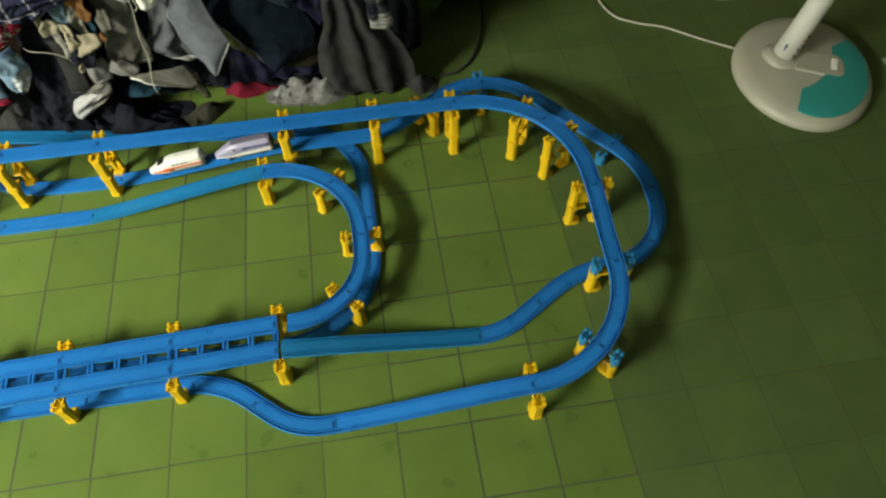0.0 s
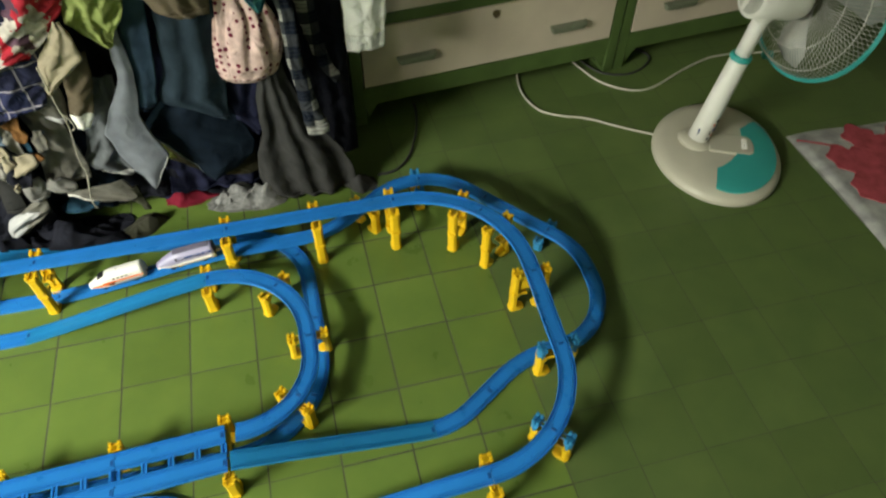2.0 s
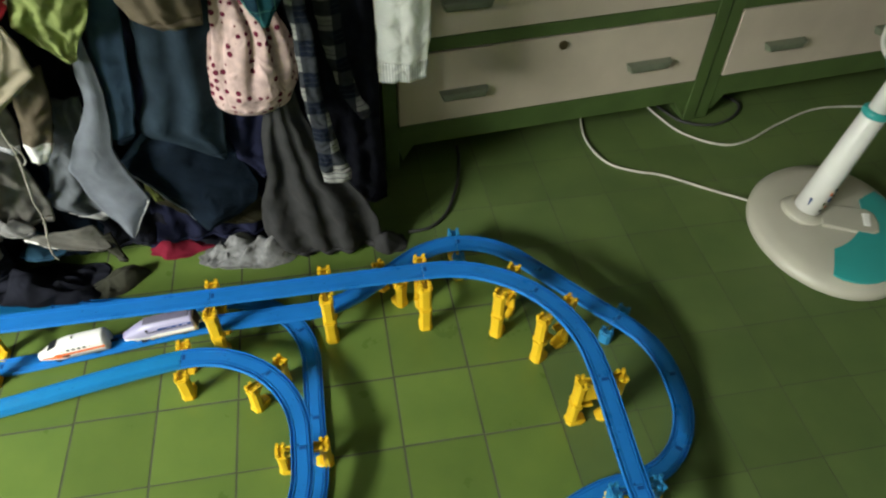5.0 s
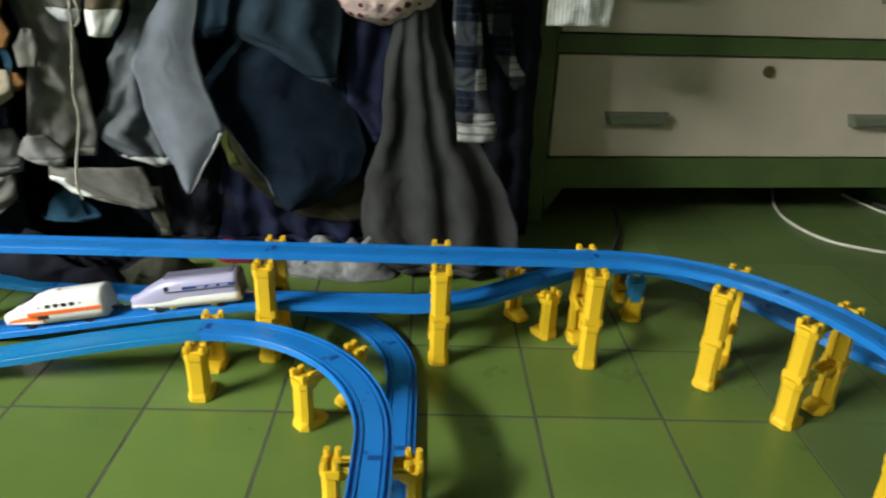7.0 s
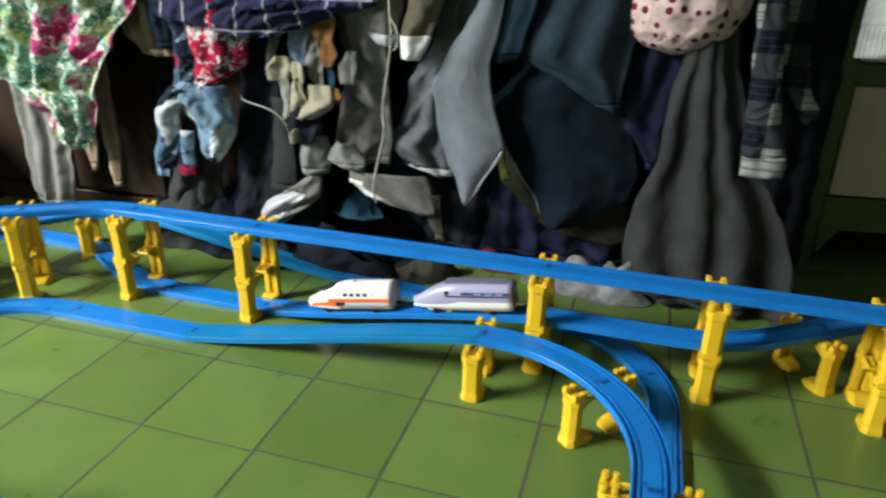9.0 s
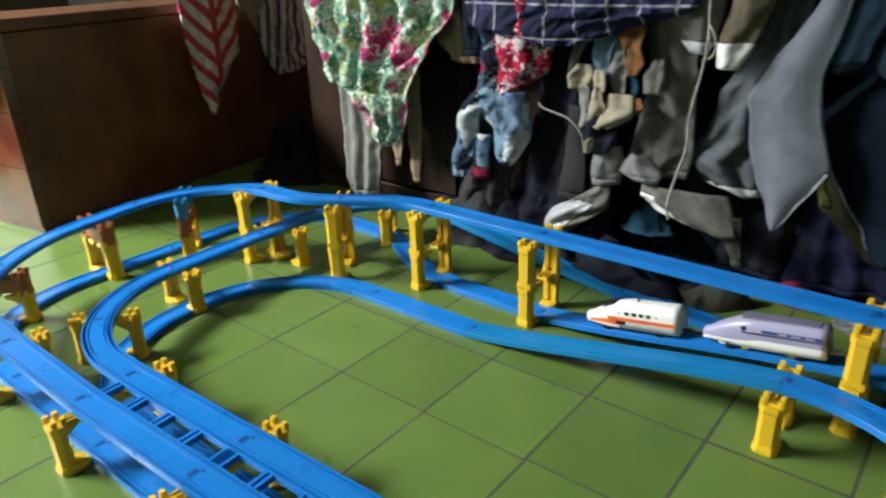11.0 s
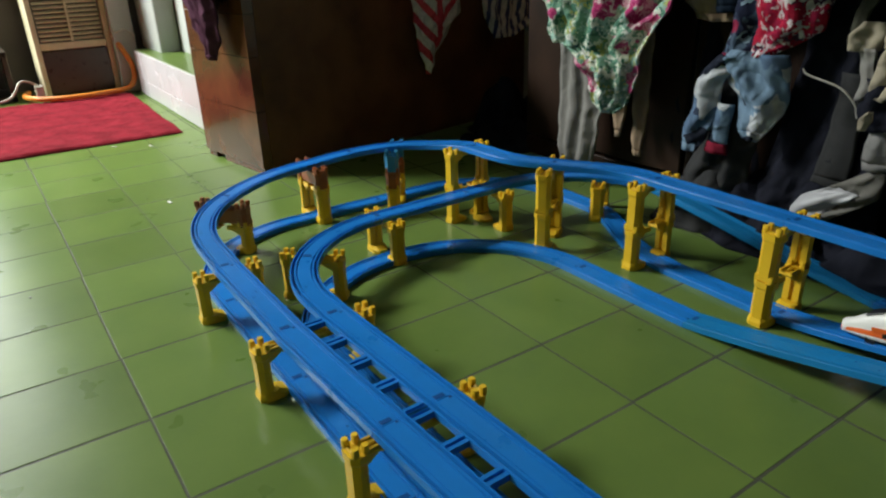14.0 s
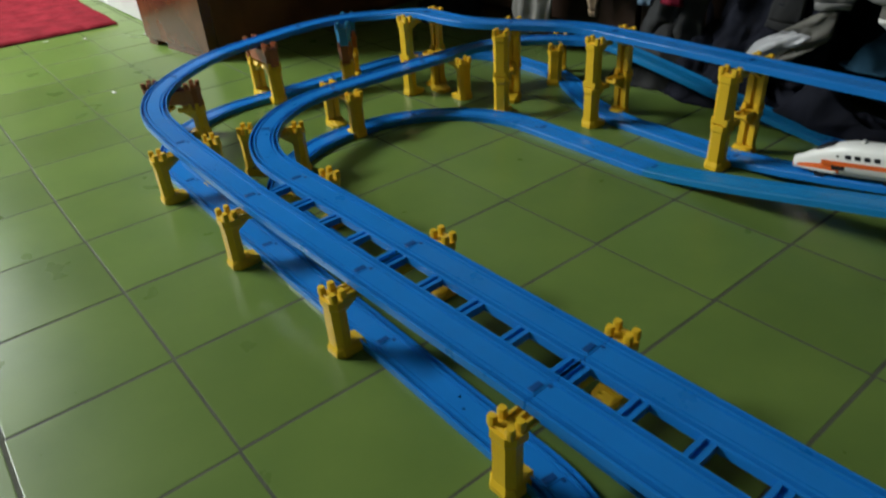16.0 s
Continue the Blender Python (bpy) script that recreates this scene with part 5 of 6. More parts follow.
        ("cloth_strip", "beige cotton tie end hanging down", C_TAN, [(0.34, -0.53, -0.475), (0.165, -0.517, -0.482), (0.116, -0.500, -0.492)], 0.512, 1.4, 0.008, 0.003, 0.004),
        ("blouse", "cream blouse tucked behind the dress", C_TAN, [(0.62, -0.40, -0.23), (0.45, -0.40, -0.245), (0.39, -0.375, -0.255), (0.345, -0.34, -0.258)], 0.508, 3, 0.020, 0.010),
        ("blouse", "dark blue cotton sleeve beside the plaid", C_DENIM, [(0.50, -0.31, -0.235), (0.42, -0.30, -0.245), (0.36, -0.285, -0.255)], 0.490, 2, 0.014, 0.006),
        ("shirt", "lime green cotton shirt hanging crumpled", C_LIME, [(0.80, 0.20, 0.37), (0.70, 0.225, 0.355), (0.655, 0.235, 0.345), (0.62, 0.228, 0.337), (0.585, 0.262, 0.312), (0.558, 0.285, 0.300)], 0.474, 3.4, 0.030, 0.014),
        ("blouse", "red and white boldly printed blouse folded over", C_REDBOLD, [(0.82, -0.20, 0.27), (0.70, -0.18, 0.256), (0.655, -0.16, 0.235), (0.60, -0.15, 0.185), (0.565, -0.12, 0.14), (0.548, -0.10, 0.06)], 0.452, 4, 0.026, 0.012, 0.016, None, (("edging", C_CREAM, "cream edging", below(0.965)),)),
        ("handkerchief", "cream cotton cloth hanging by a corner", C_CREAM, [(0.64, 0.215, 0.23), (0.60, 0.19, 0.238), (0.552, 0.150, 0.240), (0.53, 0.146, 0.215), (0.483, 0.143, 0.154)], 0.455, 1.8, 0.016, 0.005),
        ("shirt", "brown shirt bundled with a white cuff", C_BROWNSHIRT, [(0.55, 0.170, 0.24), (0.50, 0.175, 0.236), (0.45, 0.165, 0.222), (0.40, 0.157, 0.205), (0.370, 0.160, 0.188)], 0.480, 1.8, 0.024, 0.010, 0.014, None, (("cuff", C_WHITE, "white shirt cuff", below(0.80)),)),
        ("shirt", "stone shirt hem peeping below the plaid", C_STONE, [(0.50, 0.06, 0.16), (0.43, 0.075, 0.155), (0.405, 0.100, 0.150), (0.385, 0.115, 0.142)], 0.486, 2, 0.016, 0.007, 0.012, None, (("edge", C_SATIN, "shiny white edge", below(0.83)),)),
        ("shirt", "grey-brown shirt with a loose cuff", C_BROWNSHIRT, [(0.82, 0.37, 0.52), (0.70, 0.394, 0.515), (0.651, 0.386, 0.512), (0.62, 0.40, 0.51), (0.600, 0.42, 0.508)], 0.484, 3, 0.014, 0.006),
        ("shirt", "teal plaid shirt corner hanging down", C_PLAIDTEAL, [(0.82, 0.52, 0.66), (0.68, 0.555, 0.645), (0.64, 0.58, 0.635), (0.60, 0.60, 0.612)], 0.462, 2, 0.010, 0.004, 0.010, None, (("edge", C_TEALEDGE, "bright teal stitched edge", leftmost(0.05)),)),
        ("navy_shirt", "navy cotton shirt tail hanging down", C_NAVY, [(0.45, 0.49, 0.59), (0.357, 0.487, 0.573), (0.275, 0.480, 0.566), (0.238, 0.51, 0.562), (0.212, 0.528, 0.545)], 0.550, 1.6, 0.012, 0.004)):
    garment(*args)

# the printed shirt that hangs in strips
strips = thing("printed_shirt", (0, 0, 0), "brown, blue and cream printed shirt hanging in twisted strips", "clothing", "heap of clothes")
for name, mat, rows, y in (
        ("panel", C_OLIVE, [(0.47, -0.075, -0.045), (0.385, -0.070, -0.050), (0.33, -0.068, -0.052)], 0.486), ("panel", C_BLUEPRINT, [(0.47, -0.03, 0.012), (0.40, -0.028, 0.008), (0.352, -0.024, 0.004)], 0.478),
        ("panel", C_RUST, [(0.47, 0.010, 0.045), (0.40, 0.012, 0.050), (0.37, 0.020, 0.054), (0.352, 0.028, 0.046)], 0.482), ("panel", C_WARMGREY, [(0.44, -0.004, 0.020), (0.36, 0.000, 0.024), (0.318, 0.006, 0.022)], 0.478),
        ("sleeve", C_CREAM, [(0.362, -0.062, -0.036), (0.345, -0.070, -0.032), (0.326, -0.068, -0.034)], 0.470), ("sleeve", C_CREAM, [(0.356, -0.028, 0.002), (0.340, -0.028, 0.004), (0.329, -0.026, 0.002)], 0.466),
        ("strip", C_CREAM, [(0.331, -0.020, 0.000), (0.30, -0.026, -0.002), (0.268, -0.032, -0.006)], 0.472), ("strip", C_WARMGREY, [(0.328, -0.062, -0.034), (0.29, -0.050, -0.030), (0.262, -0.046, -0.032)], 0.476),
        ("panel", C_CREAM, [(0.322, 0.002, 0.040), (0.30, -0.004, 0.050), (0.284, -0.012, 0.040), (0.268, -0.014, 0.006)], 0.468), ("panel", C_RUST, [(0.318, 0.034, 0.052), (0.306, 0.040, 0.060), (0.290, 0.040, 0.048)], 0.463),
        ("sleeve", C_BLACK, [(0.29, -0.046, 0.022), (0.25, -0.040, 0.010), (0.222, -0.026, 0.000)], 0.482), ("tag", C_CREAM, [(0.252, -0.014, -0.008), (0.243, -0.020, -0.006), (0.234, -0.020, -0.012)], 0.462),
        ("panel", C_STONE, [(0.376, 0.062, 0.088), (0.352, 0.048, 0.092), (0.325, 0.058, 0.080)], 0.472), ("panel", C_BLUE, [(0.35, 0.022, 0.040), (0.33, 0.026, 0.044), (0.312, 0.032, 0.042)], 0.480)):
    garment(name, name + str(rows[0]), mat, rows, y, 1.6, 0.014, 0.009, 0.003, hem=0.009, parent=strips)


def dotted_bag():
    """A cloth bag tied at its neck: gathers run from the neck and die out in the round bottom."""
    nu, nv = 96, 64
    shape = ((0.0, 0.546, 0.020), (0.10, 0.547, 0.030), (0.40, 0.562, 0.058), (0.62, 0.562, 0.075), (0.80, 0.556, 0.081), (0.90, 0.553, 0.070), (0.96, 0.550, 0.048), (1.0, 0.549, 0.004))
    rings = []
    for j in range(nv + 1):
        v = j / nv
        n = max(i for i in range(len(shape) - 1) if v >= shape[i][0])
        f = (v - shape[n][0]) / (shape[n + 1][0] - shape[n][0])
        cx, r = (shape[n][c] + (shape[n + 1][c] - shape[n][c]) * f for c in (1, 2))
        z = 0.690 - 0.300 * v
        fold = 0.40 * min(1.0, v / 0.15) * (1.0 if v < 0.62 else max(0.12, 1 - (v - 0.62) / 0.26))
        ring = []
        for i in range(nu):
            a = 2 * math.pi * i / nu
            drift = 0.5 * noise.noise(Vector((math.cos(a), math.sin(a), v * 2.2 + 5)))
            ridge = abs(math.sin(5.0 * a + 3.2 * drift + 1.2 * v)) ** 0.7 - 0.62
            k = 1 + fold * ridge * (0.8 + 1.4 * noise.noise(Vector((a * 1.3, 2.0, v * 1.5)))) + 0.07 * noise.noise(Vector((math.cos(a) * 2, math.sin(a) * 2, z * 18)))
            ring.append((cx + r * k * math.cos(a), 0.528 + 0.68 * r * k * math.sin(a), z))
        rings.append(ring)
    ob = tagged(mesh_object("dotted_bag", loft(rings), C_PINKDOT, True), "pink cotton bag with dark red dots, tied at the neck", "bag")
    part("tie", tube(smooth_line([(0.526, 0.516, 0.682), (0.546, 0.508, 0.684), (0.567, 0.516, 0.682)]), 0.004, 8), C_PINKDOT, ob)


dotted_bag()
for args in (
        ("crumpled_shirt", "black cotton clothes crumpled on the floor", C_BLACK, (0.03, 0.500, 0), (0.14, 0.07, 0.085), 5, 0, 0.03),
        ("crumpled_shirt", "black cotton sleeve crumpled on the floor", C_OLIVE, (0.170, 0.478, 0), (0.085, 0.032, 0.05), 6, 32, 0.024),
        ("crumpled_jumper", "blue knitted jumper crumpled on the floor", C_BLUE, (0.055, 0.530, 0.085), (0.045, 0.03, 0.06), 8, 0, 0.05),
        ("crumpled_shirt", "navy cotton shirt crumpled on the floor", C_NAVY, (0.293, 0.628, 0), (0.085, 0.04, 0.115), 9, 0, 0.026),
        ("crumpled_cloth", "dark red cotton cloth lying on the floor", C_RED, (0.315, 0.578, 0), (0.072, 0.030, 0.050), 10, 4, 0.014),
        ("crumpled_cloth", "grey lace cloth crumpled on the floor", C_LACE, (0.475, 0.530, 0), (0.098, 0.048, 0.075), 11, -6, 0.046),
        ("crumpled_cloth", "grey cotton cloth crumpled on the floor", C_LACE, (0.405, 0.535, 0), (0.05, 0.034, 0.045), 12, 0, 0.03),
        ("crumpled_shirt", "black cotton clothes heaped on the floor", C_BLACK, (-0.17, 0.520, 0), (0.14, 0.08, 0.13), 13, 0, 0.03),
        ("crumpled_trousers", "charcoal trouser hem crumpled on the floor", C_CHAR, (0.79, 0.515, 0), (0.040, 0.035, 0.055), 14, 0, 0.02),
        ("crumpled_shirt", "dark grey shirt heaped on the floor", C_CHAR, (-0.27, 0.500, 0), (0.09, 0.05, 0.12), 15, 10, 0.034),
        ("crumpled_shirt", "black cotton clothes heaped beside the chest", C_BLACK, (-1.00, 0.70, 0), (0.14, 0.12, 0.14), 21, 0, 0.03),
        ("crumpled_shirt", "dark plum clothes heaped beside the chest", C_BLACK, (-0.93, 0.56, 0), (0.11, 0.07, 0.09), 22, 20, 0.03),
        ("crumpled_shirt", "black cotton clothes heaped by the bench", C_BLACK, (0.44, 0.62, 0), (0.12, 0.05, 0.12), 16, 0, 0.03)):
    lying(*args)
for name, label, pts, r in (("drawstring", "pale knotted drawstring hanging from the clothes", [(0.150, 0.440, 0.55), (0.150, 0.440, 0.453), (0.152, 0.440, 0.396), (0.139, 0.438, 0.303), (0.140, 0.437, 0.261), (0.125, 0.437, 0.198), (0.120, 0.438, 0.165), (0.124, 0.440, 0.145)], 0.0019),
                            ("drawstring", "pale end of cord looped on the clothes", [(0.152, 0.440, 0.43), (0.162, 0.437, 0.415), (0.164, 0.436, 0.395), (0.156, 0.438, 0.385)], 0.0016),
                            ("drawstring", "white drawstring looped on black trousers", [(-0.132, 0.476, 0.292), (-0.120, 0.470, 0.285), (-0.073, 0.468, 0.274), (-0.050, 0.470, 0.255), (-0.044, 0.474, 0.235)], 0.0015)):
    tagged(mesh_object(name, tube(smooth_line(pts), r, 6), STRING, True), label, "drawstring", "heap of clothes")

# the wooden bench that the clothes hang over
bench = thing("bench", (-0.05, 0.98, 0), "dark brown wooden bench buried under clothes", "bench")
part("seat", boxes([((1.70, 0.62, 0.05), (0, 0, 0.93))], 0.004), DARKWOOD, bench)
for x in (-0.82, 0.82):
    part("side_panel", boxes([((0.04, 0.60, 0.905), (x, 0, 0.4525))], 0.003), DARKWOOD, bench)
part("front_panel", boxes([((1.60, 0.03, 0.885), (0, -0.285, 0.4575))], 0.003), DARKWOOD, bench)
cabinet = thing("cabinet", (-0.50, 0.60, 0), "dark brown wooden cabinet behind the clothes, its shade put in the colour", "cabinet")
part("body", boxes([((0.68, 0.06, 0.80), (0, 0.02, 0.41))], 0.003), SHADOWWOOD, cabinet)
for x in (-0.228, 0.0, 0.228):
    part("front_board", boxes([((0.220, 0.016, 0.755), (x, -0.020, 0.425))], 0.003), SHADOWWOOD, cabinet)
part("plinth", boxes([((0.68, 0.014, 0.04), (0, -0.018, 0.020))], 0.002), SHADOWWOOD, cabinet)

# ---- brown wooden chest ----
chest = thing("wooden_chest", (-1.063, -0.013, 0), "dark brown wooden chest with a worn end panel", "chest", turn=9.0)
CL, CD, CH = 1.25, 0.28, 0.415
part("front_panel", boxes([((0.022, CL - 0.026, CH - 0.012), (-0.011, CL / 2 + 0.012, (CH + 0.010) / 2))], 0.002), DARKWOOD, chest)
part("back_panel", boxes([((0.022, CL - 0.048, CH - 0.012), (-CD + 0.011, CL / 2, (CH + 0.010) / 2))], 0.002), DARKWOOD, chest)
for y in (0.012, CL - 0.012):
    zs = (0.016, 0.145, 0.262, 0.350, CH - 0.001)
    for z0, z1 in zip(zs, zs[1:]):
        bm = boxes([((CD, 0.024, z1 - z0 - 0.0014), (-CD / 2, y, (z0 + z1) / 2))])
        part("end_board", bm, ENDWOOD, chest, "worn varnished red-brown end board")
part("lid", boxes([((CD + 0.006, CL + 0.006, 0.024), (-CD / 2, CL / 2, CH + 0.0125))], 0.003), DARKWOOD, chest)
for x, w in ((-0.10, 0.19), (-CD + 0.02, 0.04)):
    for y in (0.016, CL - 0.016):
        part("foot", boxes([((w, 0.022, 0.016), (x, y, 0.008))], 0.001), ENDWOOD, chest)
part("plinth", boxes([((0.016, CL - 0.06, 0.016), (-0.012, CL / 2, 0.008))], 0.001), DARKWOOD, chest)
base = Matrix.Translation((-1.063, -0.013, 0)) @ Matrix.Rotation(radians(99.0), 4, "Z")
garment("leaf_cloth", "white cloth with red leaf print hung over the chest", C_LEAF, [(0.50, 0.42, 0.60), (0.40, 0.425, 0.605), (0.31, 0.435, 0.595), (0.25, 0.445, 0.535), (0.215, 0.455, 0.500), (0.172, 0.468, 0.482)], -0.036, 1.4, 0.012, 0.005, where=base, bands=(("edging", C_PALEHEM, "pale crocheted edging", lambda u, v: u > 0.88 and v > 0.5),))
garment("striped_shirt", "blue and white striped shirt hung over the chest", C_STRIPE, [(0.46, 0.67, 0.92), (0.36, 0.68, 0.91), (0.29, 0.695, 0.895), (0.262, 0.71, 0.86), (0.232, 0.73, 0.80)], -0.036, 4, 0.026, 0.010, where=base)
garment("cream_shirt", "cream shirt hung over the chest", C_CREAM, [(0.50, 0.60, 0.95), (0.42, 0.63, 0.93), (0.35, 0.68, 0.92)], -0.024, 4, 0.018, 0.008, where=base)
end = Matrix.Translation((-1.063, -0.013, 0)) @ Matrix.Rotation(radians(9.0), 4, "Z")
garment("plum_shirt", "dark plum shirt draped over the chest corner", C_PURPLE, [(0.470, -0.27, -0.03), (0.43, -0.262, -0.035), (0.40, -0.225, -0.04), (0.34, -0.170, -0.05), (0.295, -0.135, -0.062), (0.255, -0.115, -0.085)], -0.020, 2.4, 0.022, 0.007, where=end)

# ---- the far corner ----
step = structure("step", boxes([((1.06, 0.84, 0.148), (-1.83, 0.444, 0.074))]), WHITETILE, "raised step faced with white glazed tiles", "step")
structure("wall_recess", boxes([((1.6, 0.08, ZC), (-1.95, 0.92, ZC / 2))]), WALL, "pale wall behind the raised step")
structure("door_jamb", boxes([((0.10, 0.075, 2.2), (-2.46, -0.002, 1.1))], 0.003), FRAMEWHITE, "grey-white painted door jamb beside the step", "door frame")
for x0, x1, y in ((-2.45, -2.18, 0.10), (-2.176, -1.97, 0.17)):
    structure("door_frame", boxes([((x1 - x0, 0.07, 2.05), ((x0 + x1) / 2, y, 0.152 + 1.025))], 0.004), FRAMEWHITE, "white painted door frame on the step", "door frame")
for row, (z0, z1, shift) in enumerate(((0.002, 0.0555, 0.0), (0.0565, 0.154, 0.0))):
    for k in range(8):
        a = max(-2.36, -2.36 + 0.151 * k - shift)
        b = min(-1.30, -2.36 + 0.151 * (k + 1) - shift - 0.001)
        if b > a + 0.01:
            part("tile", boxes([((b - a, 0.010, z1 - z0), ((a + b) / 2, 0.016, (z0 + z1) / 2))], 0.0012), WHITETILE, step, "white glazed wall tile")
part("step_top", boxes([((1.06, 0.84, 0.006), (-1.83, 0.437, 0.1535))], 0.001), TILE, step, "green glazed top of the step")


def cooler():
    ob = thing("air_cooler", (-2.45, -0.166, 0), "beige louvred air cooler with a dark lower panel", "appliance", turn=90)
    w, d, h = 0.252, 0.20, 0.62
    for x in (-1, 1):
        part("side_frame", boxes([((0.018, d, h), (x * (w / 2 - 0.009), d / 2, h / 2))], 0.002), BEIGE, ob)
    part("body", boxes([((w - 0.04, d - 0.03, h - 0.02), (0, d / 2 + 0.012, h / 2))]), GRILLE, ob, "inner body coloured as the dark grey shade behind the slats")
    part("lower_panel", boxes([((w - 0.037, 0.008, 0.150), (0, 0.010, 0.090))], 0.001), SMOKED, ob, "smoked brown lower panel")
    part("rail", boxes([((w - 0.037, 0.014, 0.024), (0, 0.006, 0.182))], 0.002), BEIGE, ob)
    part("mullion", boxes([((0.008, 0.012, h - 0.20), (0, 0.007, 0.195 + (h - 0.20) / 2))], 0.001), BEIGE, ob)
    for x in (-1, 1):
        for k in range(26):
            bm = bmesh.new()
            box(bm, ((w - 0.05) / 2, 0.012, 0.0042), (x * (w - 0.045) / 4, 0.010, 0.204 + k * 0.0155), 0, Matrix.Rotation(radians(28), 4, "X"))
            part("slat", bm, BEIGE, ob)
    part("top_panel", boxes([((w, d, 0.02), (0, d / 2, h + 0.01))], 0.003), BEIGE, ob)
    return ob


cooler()
shelf = thing("low_shelf", (-2.60, -0.56, 0), "dark low shelf with grey clutter by the cooler", "shelf")
for z in (0.012, 0.165):
    part("shelf_board", boxes([((0.20, 0.36, 0.018), (0, 0, z))], 0.002), SMOKED, shelf)
for y in (-0.17, 0.17):
    part("side_panel", boxes([((0.20, 0.018, 0.172), (0, y, 0.087))], 0.002), SMOKED, shelf)
hose = smooth_line([(-2.56, -0.020, 0.20), (-2.50, -0.021, 0.196), (-2.42, -0.026, 0.178), (-2.378, -0.016, 0.143), (-2.376, -0.001, 0.104), (-2.374, -0.003, 0.054), (-2.365, -0.024, 0.0275), (-2.345, -0.075, 0.0215), (-2.32, -0.17, 0.0215), (-2.325, -0.25, 0.0215), (-2.37, -0.325, 0.0215), (-2.45, -0.36, 0.0215), (-2.53, -0.34, 0.0215)])
tagged(mesh_object("hose", tube(hose, 0.0095, 10), HOSE, True), "orange rubber hose curled round the air cooler", "hose")
tagged(mesh_object("cable", tube(smooth_line([(-2.40, 0.034, 0.20), (-2.395, 0.0, 0.225), (-2.41, -0.03, 0.215), (-2.44, -0.045, 0.20)]), 0.004, 6), CORD, True), "white cable clipped beside the door jamb", "cord")
plug = thing("plug_adapter", (-2.38, -0.315, 0.016), "small cream plug adapter lying on the rug", "plug")
part("body", boxes([((0.03, 0.028, 0.05), (0, 0, 0.025))], 0.004), FANWHITE, plug)
part("cord", tube(smooth_line([(0.0, 0, 0.05), (0.01, -0.05, 0.07), (0.03, -0.10, 0.02), (0.06, -0.22, 0.004)]), 0.004, 6), CORD, plug, "cream plug cord")


def rug():
    bm = bmesh.new()
    nx, ny = 130, 150
    x0, x1, y0, y1 = -2.37, -1.615, -0.98, -0.035
    top = []
    for i in range(nx + 1):
        for j in range(ny + 1):
            x, y = x0 + (x1 - x0) * i / nx, y0 + (y1 - y0) * j / ny
            e = 0.006 * noise.noise(Vector((x * 9, y * 9, 0)))
            z = 0.010 + 0.004 * noise.noise(Vector((x * 6, y * 6, 1))) + 0.0028 * noise.noise(Vector((x * 70, y * 70, 2))) - 0.012 * max(0.0, noise.noise(Vector((x * 26, y * 38, 5))) - 0.38)
            if i in (0, nx) or j in (0, ny):
                z = 0.003
            top.append(bm.verts.new((x + e, y + e + 0.03 * (i / nx - 0.5) * -0.6, z)))
    for i in range(nx):
        for j in range(ny):
            a = i * (ny + 1) + j
            bm.faces.new((top[a], top[a + ny + 1], top[a + ny + 2], top[a + 1]))
    low = [bm.verts.new((v.co.x, v.co.y, 0.0006)) for v in (top[0], top[nx * (ny + 1)], top[-1], top[ny])]
    bm.faces.new(low)
    return tagged(mesh_object("rug", bm, REDRUG, True), "worn red pile rug lying on the green tiles", "rug")


rug()
for x, y, a in ((-1.52, -0.155, 20), (-1.58, -0.235, 75), (-1.44, -0.03, 140), (-1.02, -0.235, 10)):
    bm = bmesh.new()
    box(bm, (0.014, 0.006, 0.0012), (x, y, 0.0015), 0.0004, Matrix.Rotation(radians(a), 4, "Z"))
    tagged(mesh_object("paper_scrap", bm, C_WHITE), "small scrap of white paper on the floor", "paper scrap", "paper scraps")


for x, y, a in ((-1.072, -0.269, 0), (-1.207, -0.224, 50), (-1.059, -0.151, 110), (-0.71, -0.52, 20)):
    bm = bmesh.new()
    bmesh.ops.create_icosphere(bm, subdivisions=1, radius=0.0022)
    bm.transform(Matrix.Translation((x, y, 0.0016)) @ Matrix.Rotation(radians(a), 4, "Z") @ Matrix.Diagonal((1.5, 0.9, 0.5, 1)))
    tagged(mesh_object("crumb", bm, SMOKED), "tiny dark crumb of dirt on the floor", "crumb", "crumbs on the floor")


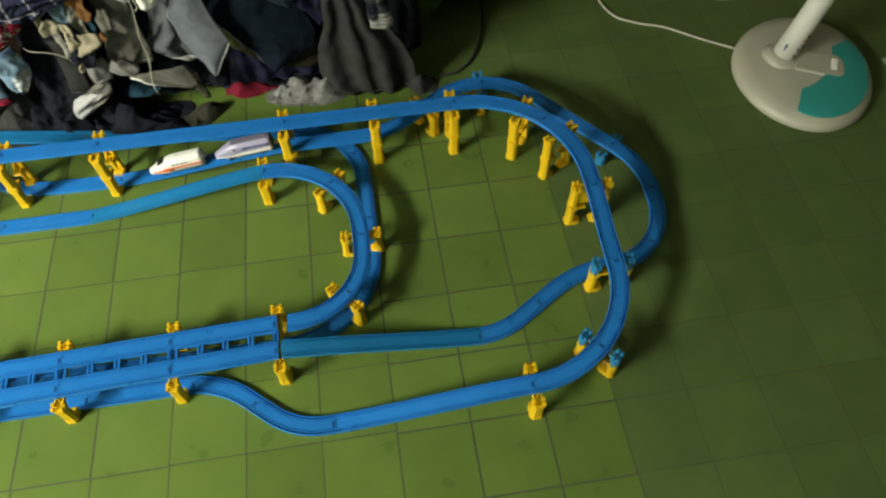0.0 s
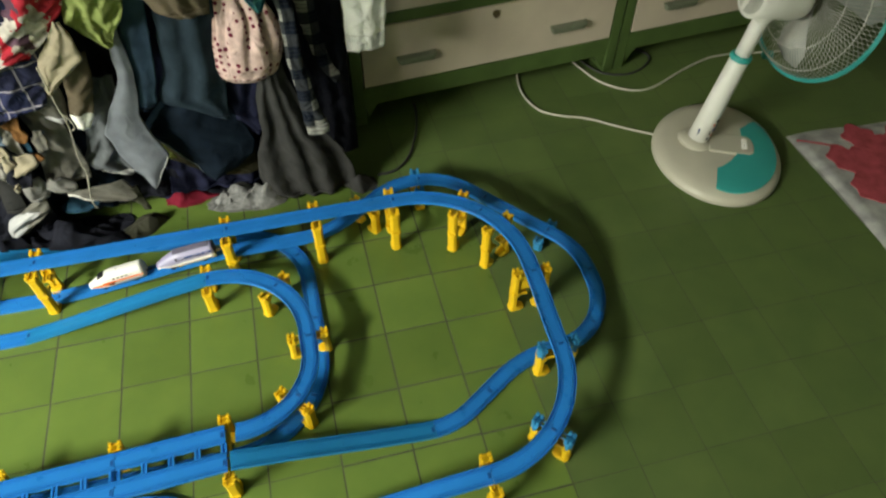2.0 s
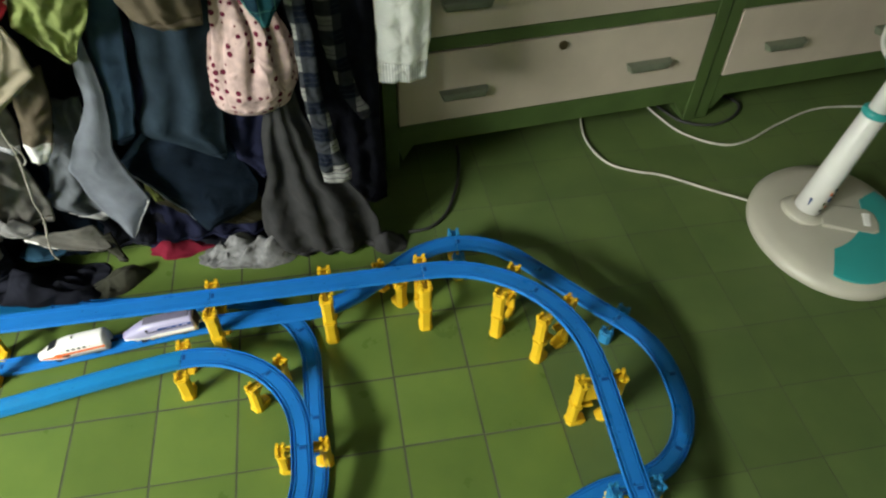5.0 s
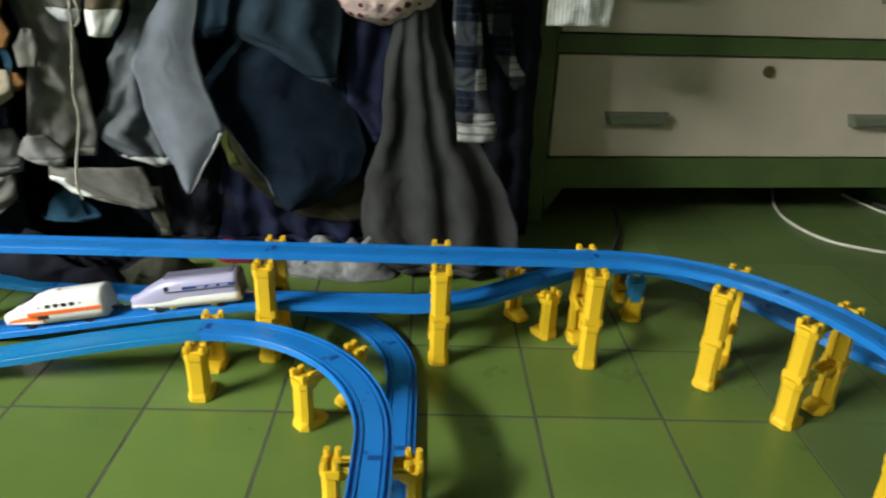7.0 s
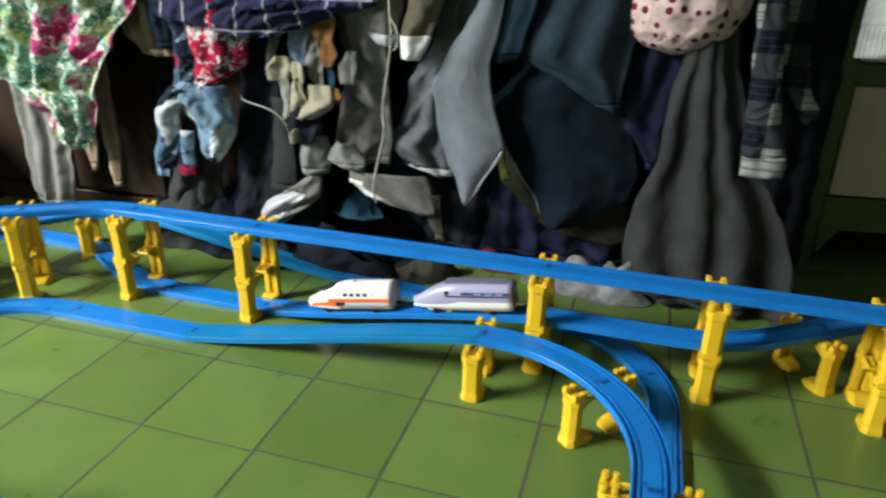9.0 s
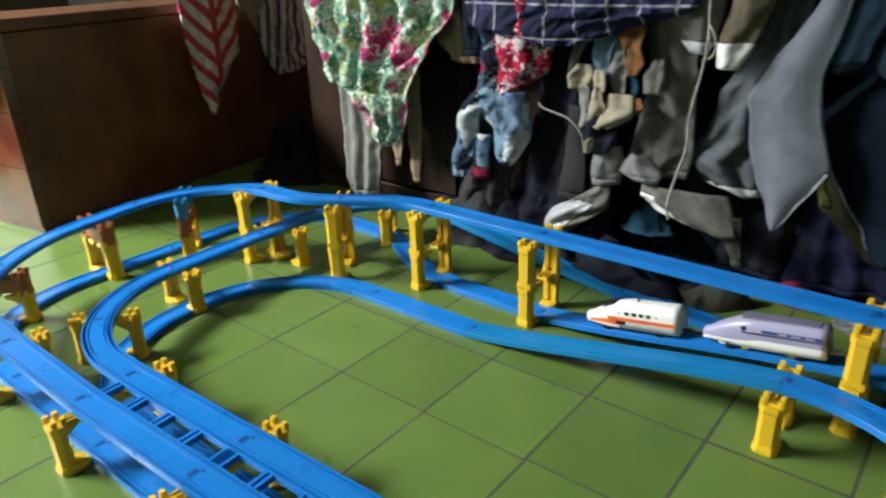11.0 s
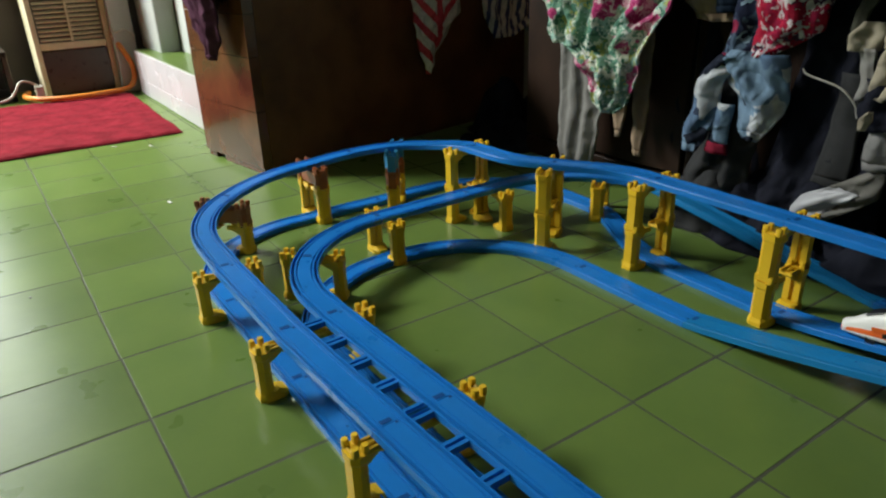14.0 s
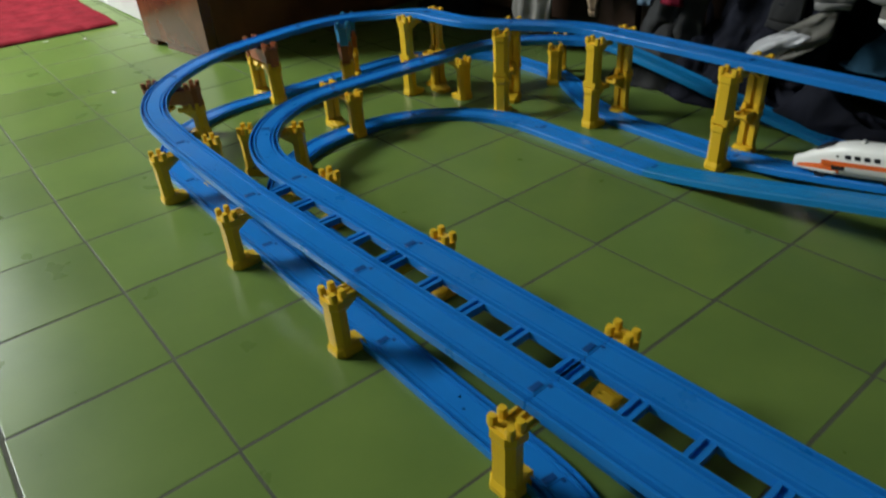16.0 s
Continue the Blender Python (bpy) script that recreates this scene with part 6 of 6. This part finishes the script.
def floor_mat():
    bm = bmesh.new()
    n = 40
    grid = []
    for i in range(n + 1):
        for j in range(n + 1):
            u, v = i / n, j / n
            x, y = 2.083 + 0.66 * u + 0.01 * math.sin(v * 7), 0.405 - 1.0 * v - 0.02 * u + 0.008 * math.sin(u * 9)
            z = 0.003 if i in (0, n) or j in (0, n) else 0.0125 + 0.0015 * noise.noise(Vector((x * 8, y * 8, 5)))
            grid.append(bm.verts.new((x, y, z)))
    for i in range(n):
        for j in range(n):
            a = i * (n + 1) + j
            bm.faces.new((grid[a], grid[a + 1], grid[a + n + 2], grid[a + n + 1]))
    low = [bm.verts.new((grid[k].co.x, grid[k].co.y, 0.0006)) for k in (0, n, (n + 1) ** 2 - 1, n * (n + 1))]
    bm.faces.new(low)
    ob = tagged(mesh_object("floor_mat", bm, C_MAT, True), "grey mottled floor mat with a printed red flower", "mat")
    heart = [(2.315 + (0.135 + 0.012 * math.sin(7 * b)) * math.cos(b), 0.195 + (0.135 + 0.012 * math.cos(5 * b)) * math.sin(b)) for b in (math.tau * j / 40 for j in range(40))]
    part("bloom", prism(heart, 0.0105, 0.0143), C_MATRED, ob, "red printed bloom")
    for k in range(7):
        a = radians(100 + 51.4 * k)
        cx, cy = 2.315 + 0.145 * math.cos(a), 0.195 + 0.145 * math.sin(a)
        rim = [(cx + (0.050 + 0.008 * math.sin(5 * b + k)) * math.cos(b), cy + (0.056 + 0.008 * math.cos(4 * b)) * math.sin(b)) for b in (math.tau * j / 28 for j in range(28))]
        part("petal", prism(rim, 0.0105, 0.0149 + 0.0001 * k), C_MATRED, ob, "red printed petal")
    part("stem", tube(smooth_line([(2.095, 0.372, 0.0125), (2.14, 0.350, 0.0125), (2.19, 0.322, 0.0125)]), 0.0030, 6), C_MATRED, ob, "dark red printed stem")
    return ob


floor_mat()

# ---- window and doorway trim ----
structure("window_1", boxes([((0.06, WY1 - WY0 + 0.1, 0.05), (X0 - 0.02, (WY0 + WY1) / 2, WZ0 - 0.025)), ((0.06, WY1 - WY0 + 0.1, 0.05), (X0 - 0.02, (WY0 + WY1) / 2, WZ1 + 0.025))], 0.004), FRAMEWHITE, "white painted frame of the unseen daylight window", "window")

# ---- floor tiles ----
T = 0.15


def tile_faces(bm, cx, cy, z, h=0.0731, b=0.0009):
    lo = [bm.verts.new((cx + a * h, cy + c * h, z - 0.004)) for a, c in ((-1, -1), (1, -1), (1, 1), (-1, 1))]
    mid = [bm.verts.new((cx + a * h, cy + c * h, z - 0.0001)) for a, c in ((-1, -1), (1, -1), (1, 1), (-1, 1))]
    up = [bm.verts.new((cx + a * (h - b), cy + c * (h - b), z)) for a, c in ((-1, -1), (1, -1), (1, 1), (-1, 1))]
    for k in range(4):
        m = (k + 1) % 4
        bm.faces.new((lo[k], lo[m], mid[m], mid[k]))
        bm.faces.new((mid[k], mid[m], up[m], up[k]))
    bm.faces.new(up)


def tile_mesh(name, mat, h):
    bm = bmesh.new()
    tile_faces(bm, 0, 0, 0, h)
    bmesh.ops.recalc_face_normals(bm, faces=bm.faces)
    me = bpy.data.meshes.new(name)
    bm.to_mesh(me)
    bm.free()
    me.materials.append(mat)
    return me


# east of EAST and by the drawers, tiles are darker and rougher, joints almost closed
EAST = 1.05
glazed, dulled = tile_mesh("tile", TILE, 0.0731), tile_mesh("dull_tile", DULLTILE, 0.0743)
rest, dull_rest = bmesh.new(), bmesh.new()
rnd = random.Random(4)
for i in range(math.floor(X0 / T), math.ceil(X1 / T)):
    slip = rnd.uniform(-0.0015, 0.0015)
    for j in range(math.floor(Y0 / T), math.ceil(Y1 / T)):
        cx, cy, dz = (i + 0.5) * T, (j + 0.5) * T + slip, rnd.uniform(-0.0003, 0.0)
        if cy < 0 and cx < 0.6:
            cx, cy = cx - 0.02 * max(cy, -0.6) * min(0.6 - cx, 0.6), cy + 0.006 * min(1, -cy / 0.45)
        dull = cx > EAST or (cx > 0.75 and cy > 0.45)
        if -1.2 <= cx <= 1.65 and -1.05 <= cy <= 0.9:
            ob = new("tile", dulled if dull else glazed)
            ob.parent, ob.location = floor, (cx, cy, dz)
            ob.rotation_euler = (rnd.uniform(-0.0007, 0.0007), rnd.uniform(-0.0007, 0.0007), rnd.uniform(-0.004, 0.004))
        else:
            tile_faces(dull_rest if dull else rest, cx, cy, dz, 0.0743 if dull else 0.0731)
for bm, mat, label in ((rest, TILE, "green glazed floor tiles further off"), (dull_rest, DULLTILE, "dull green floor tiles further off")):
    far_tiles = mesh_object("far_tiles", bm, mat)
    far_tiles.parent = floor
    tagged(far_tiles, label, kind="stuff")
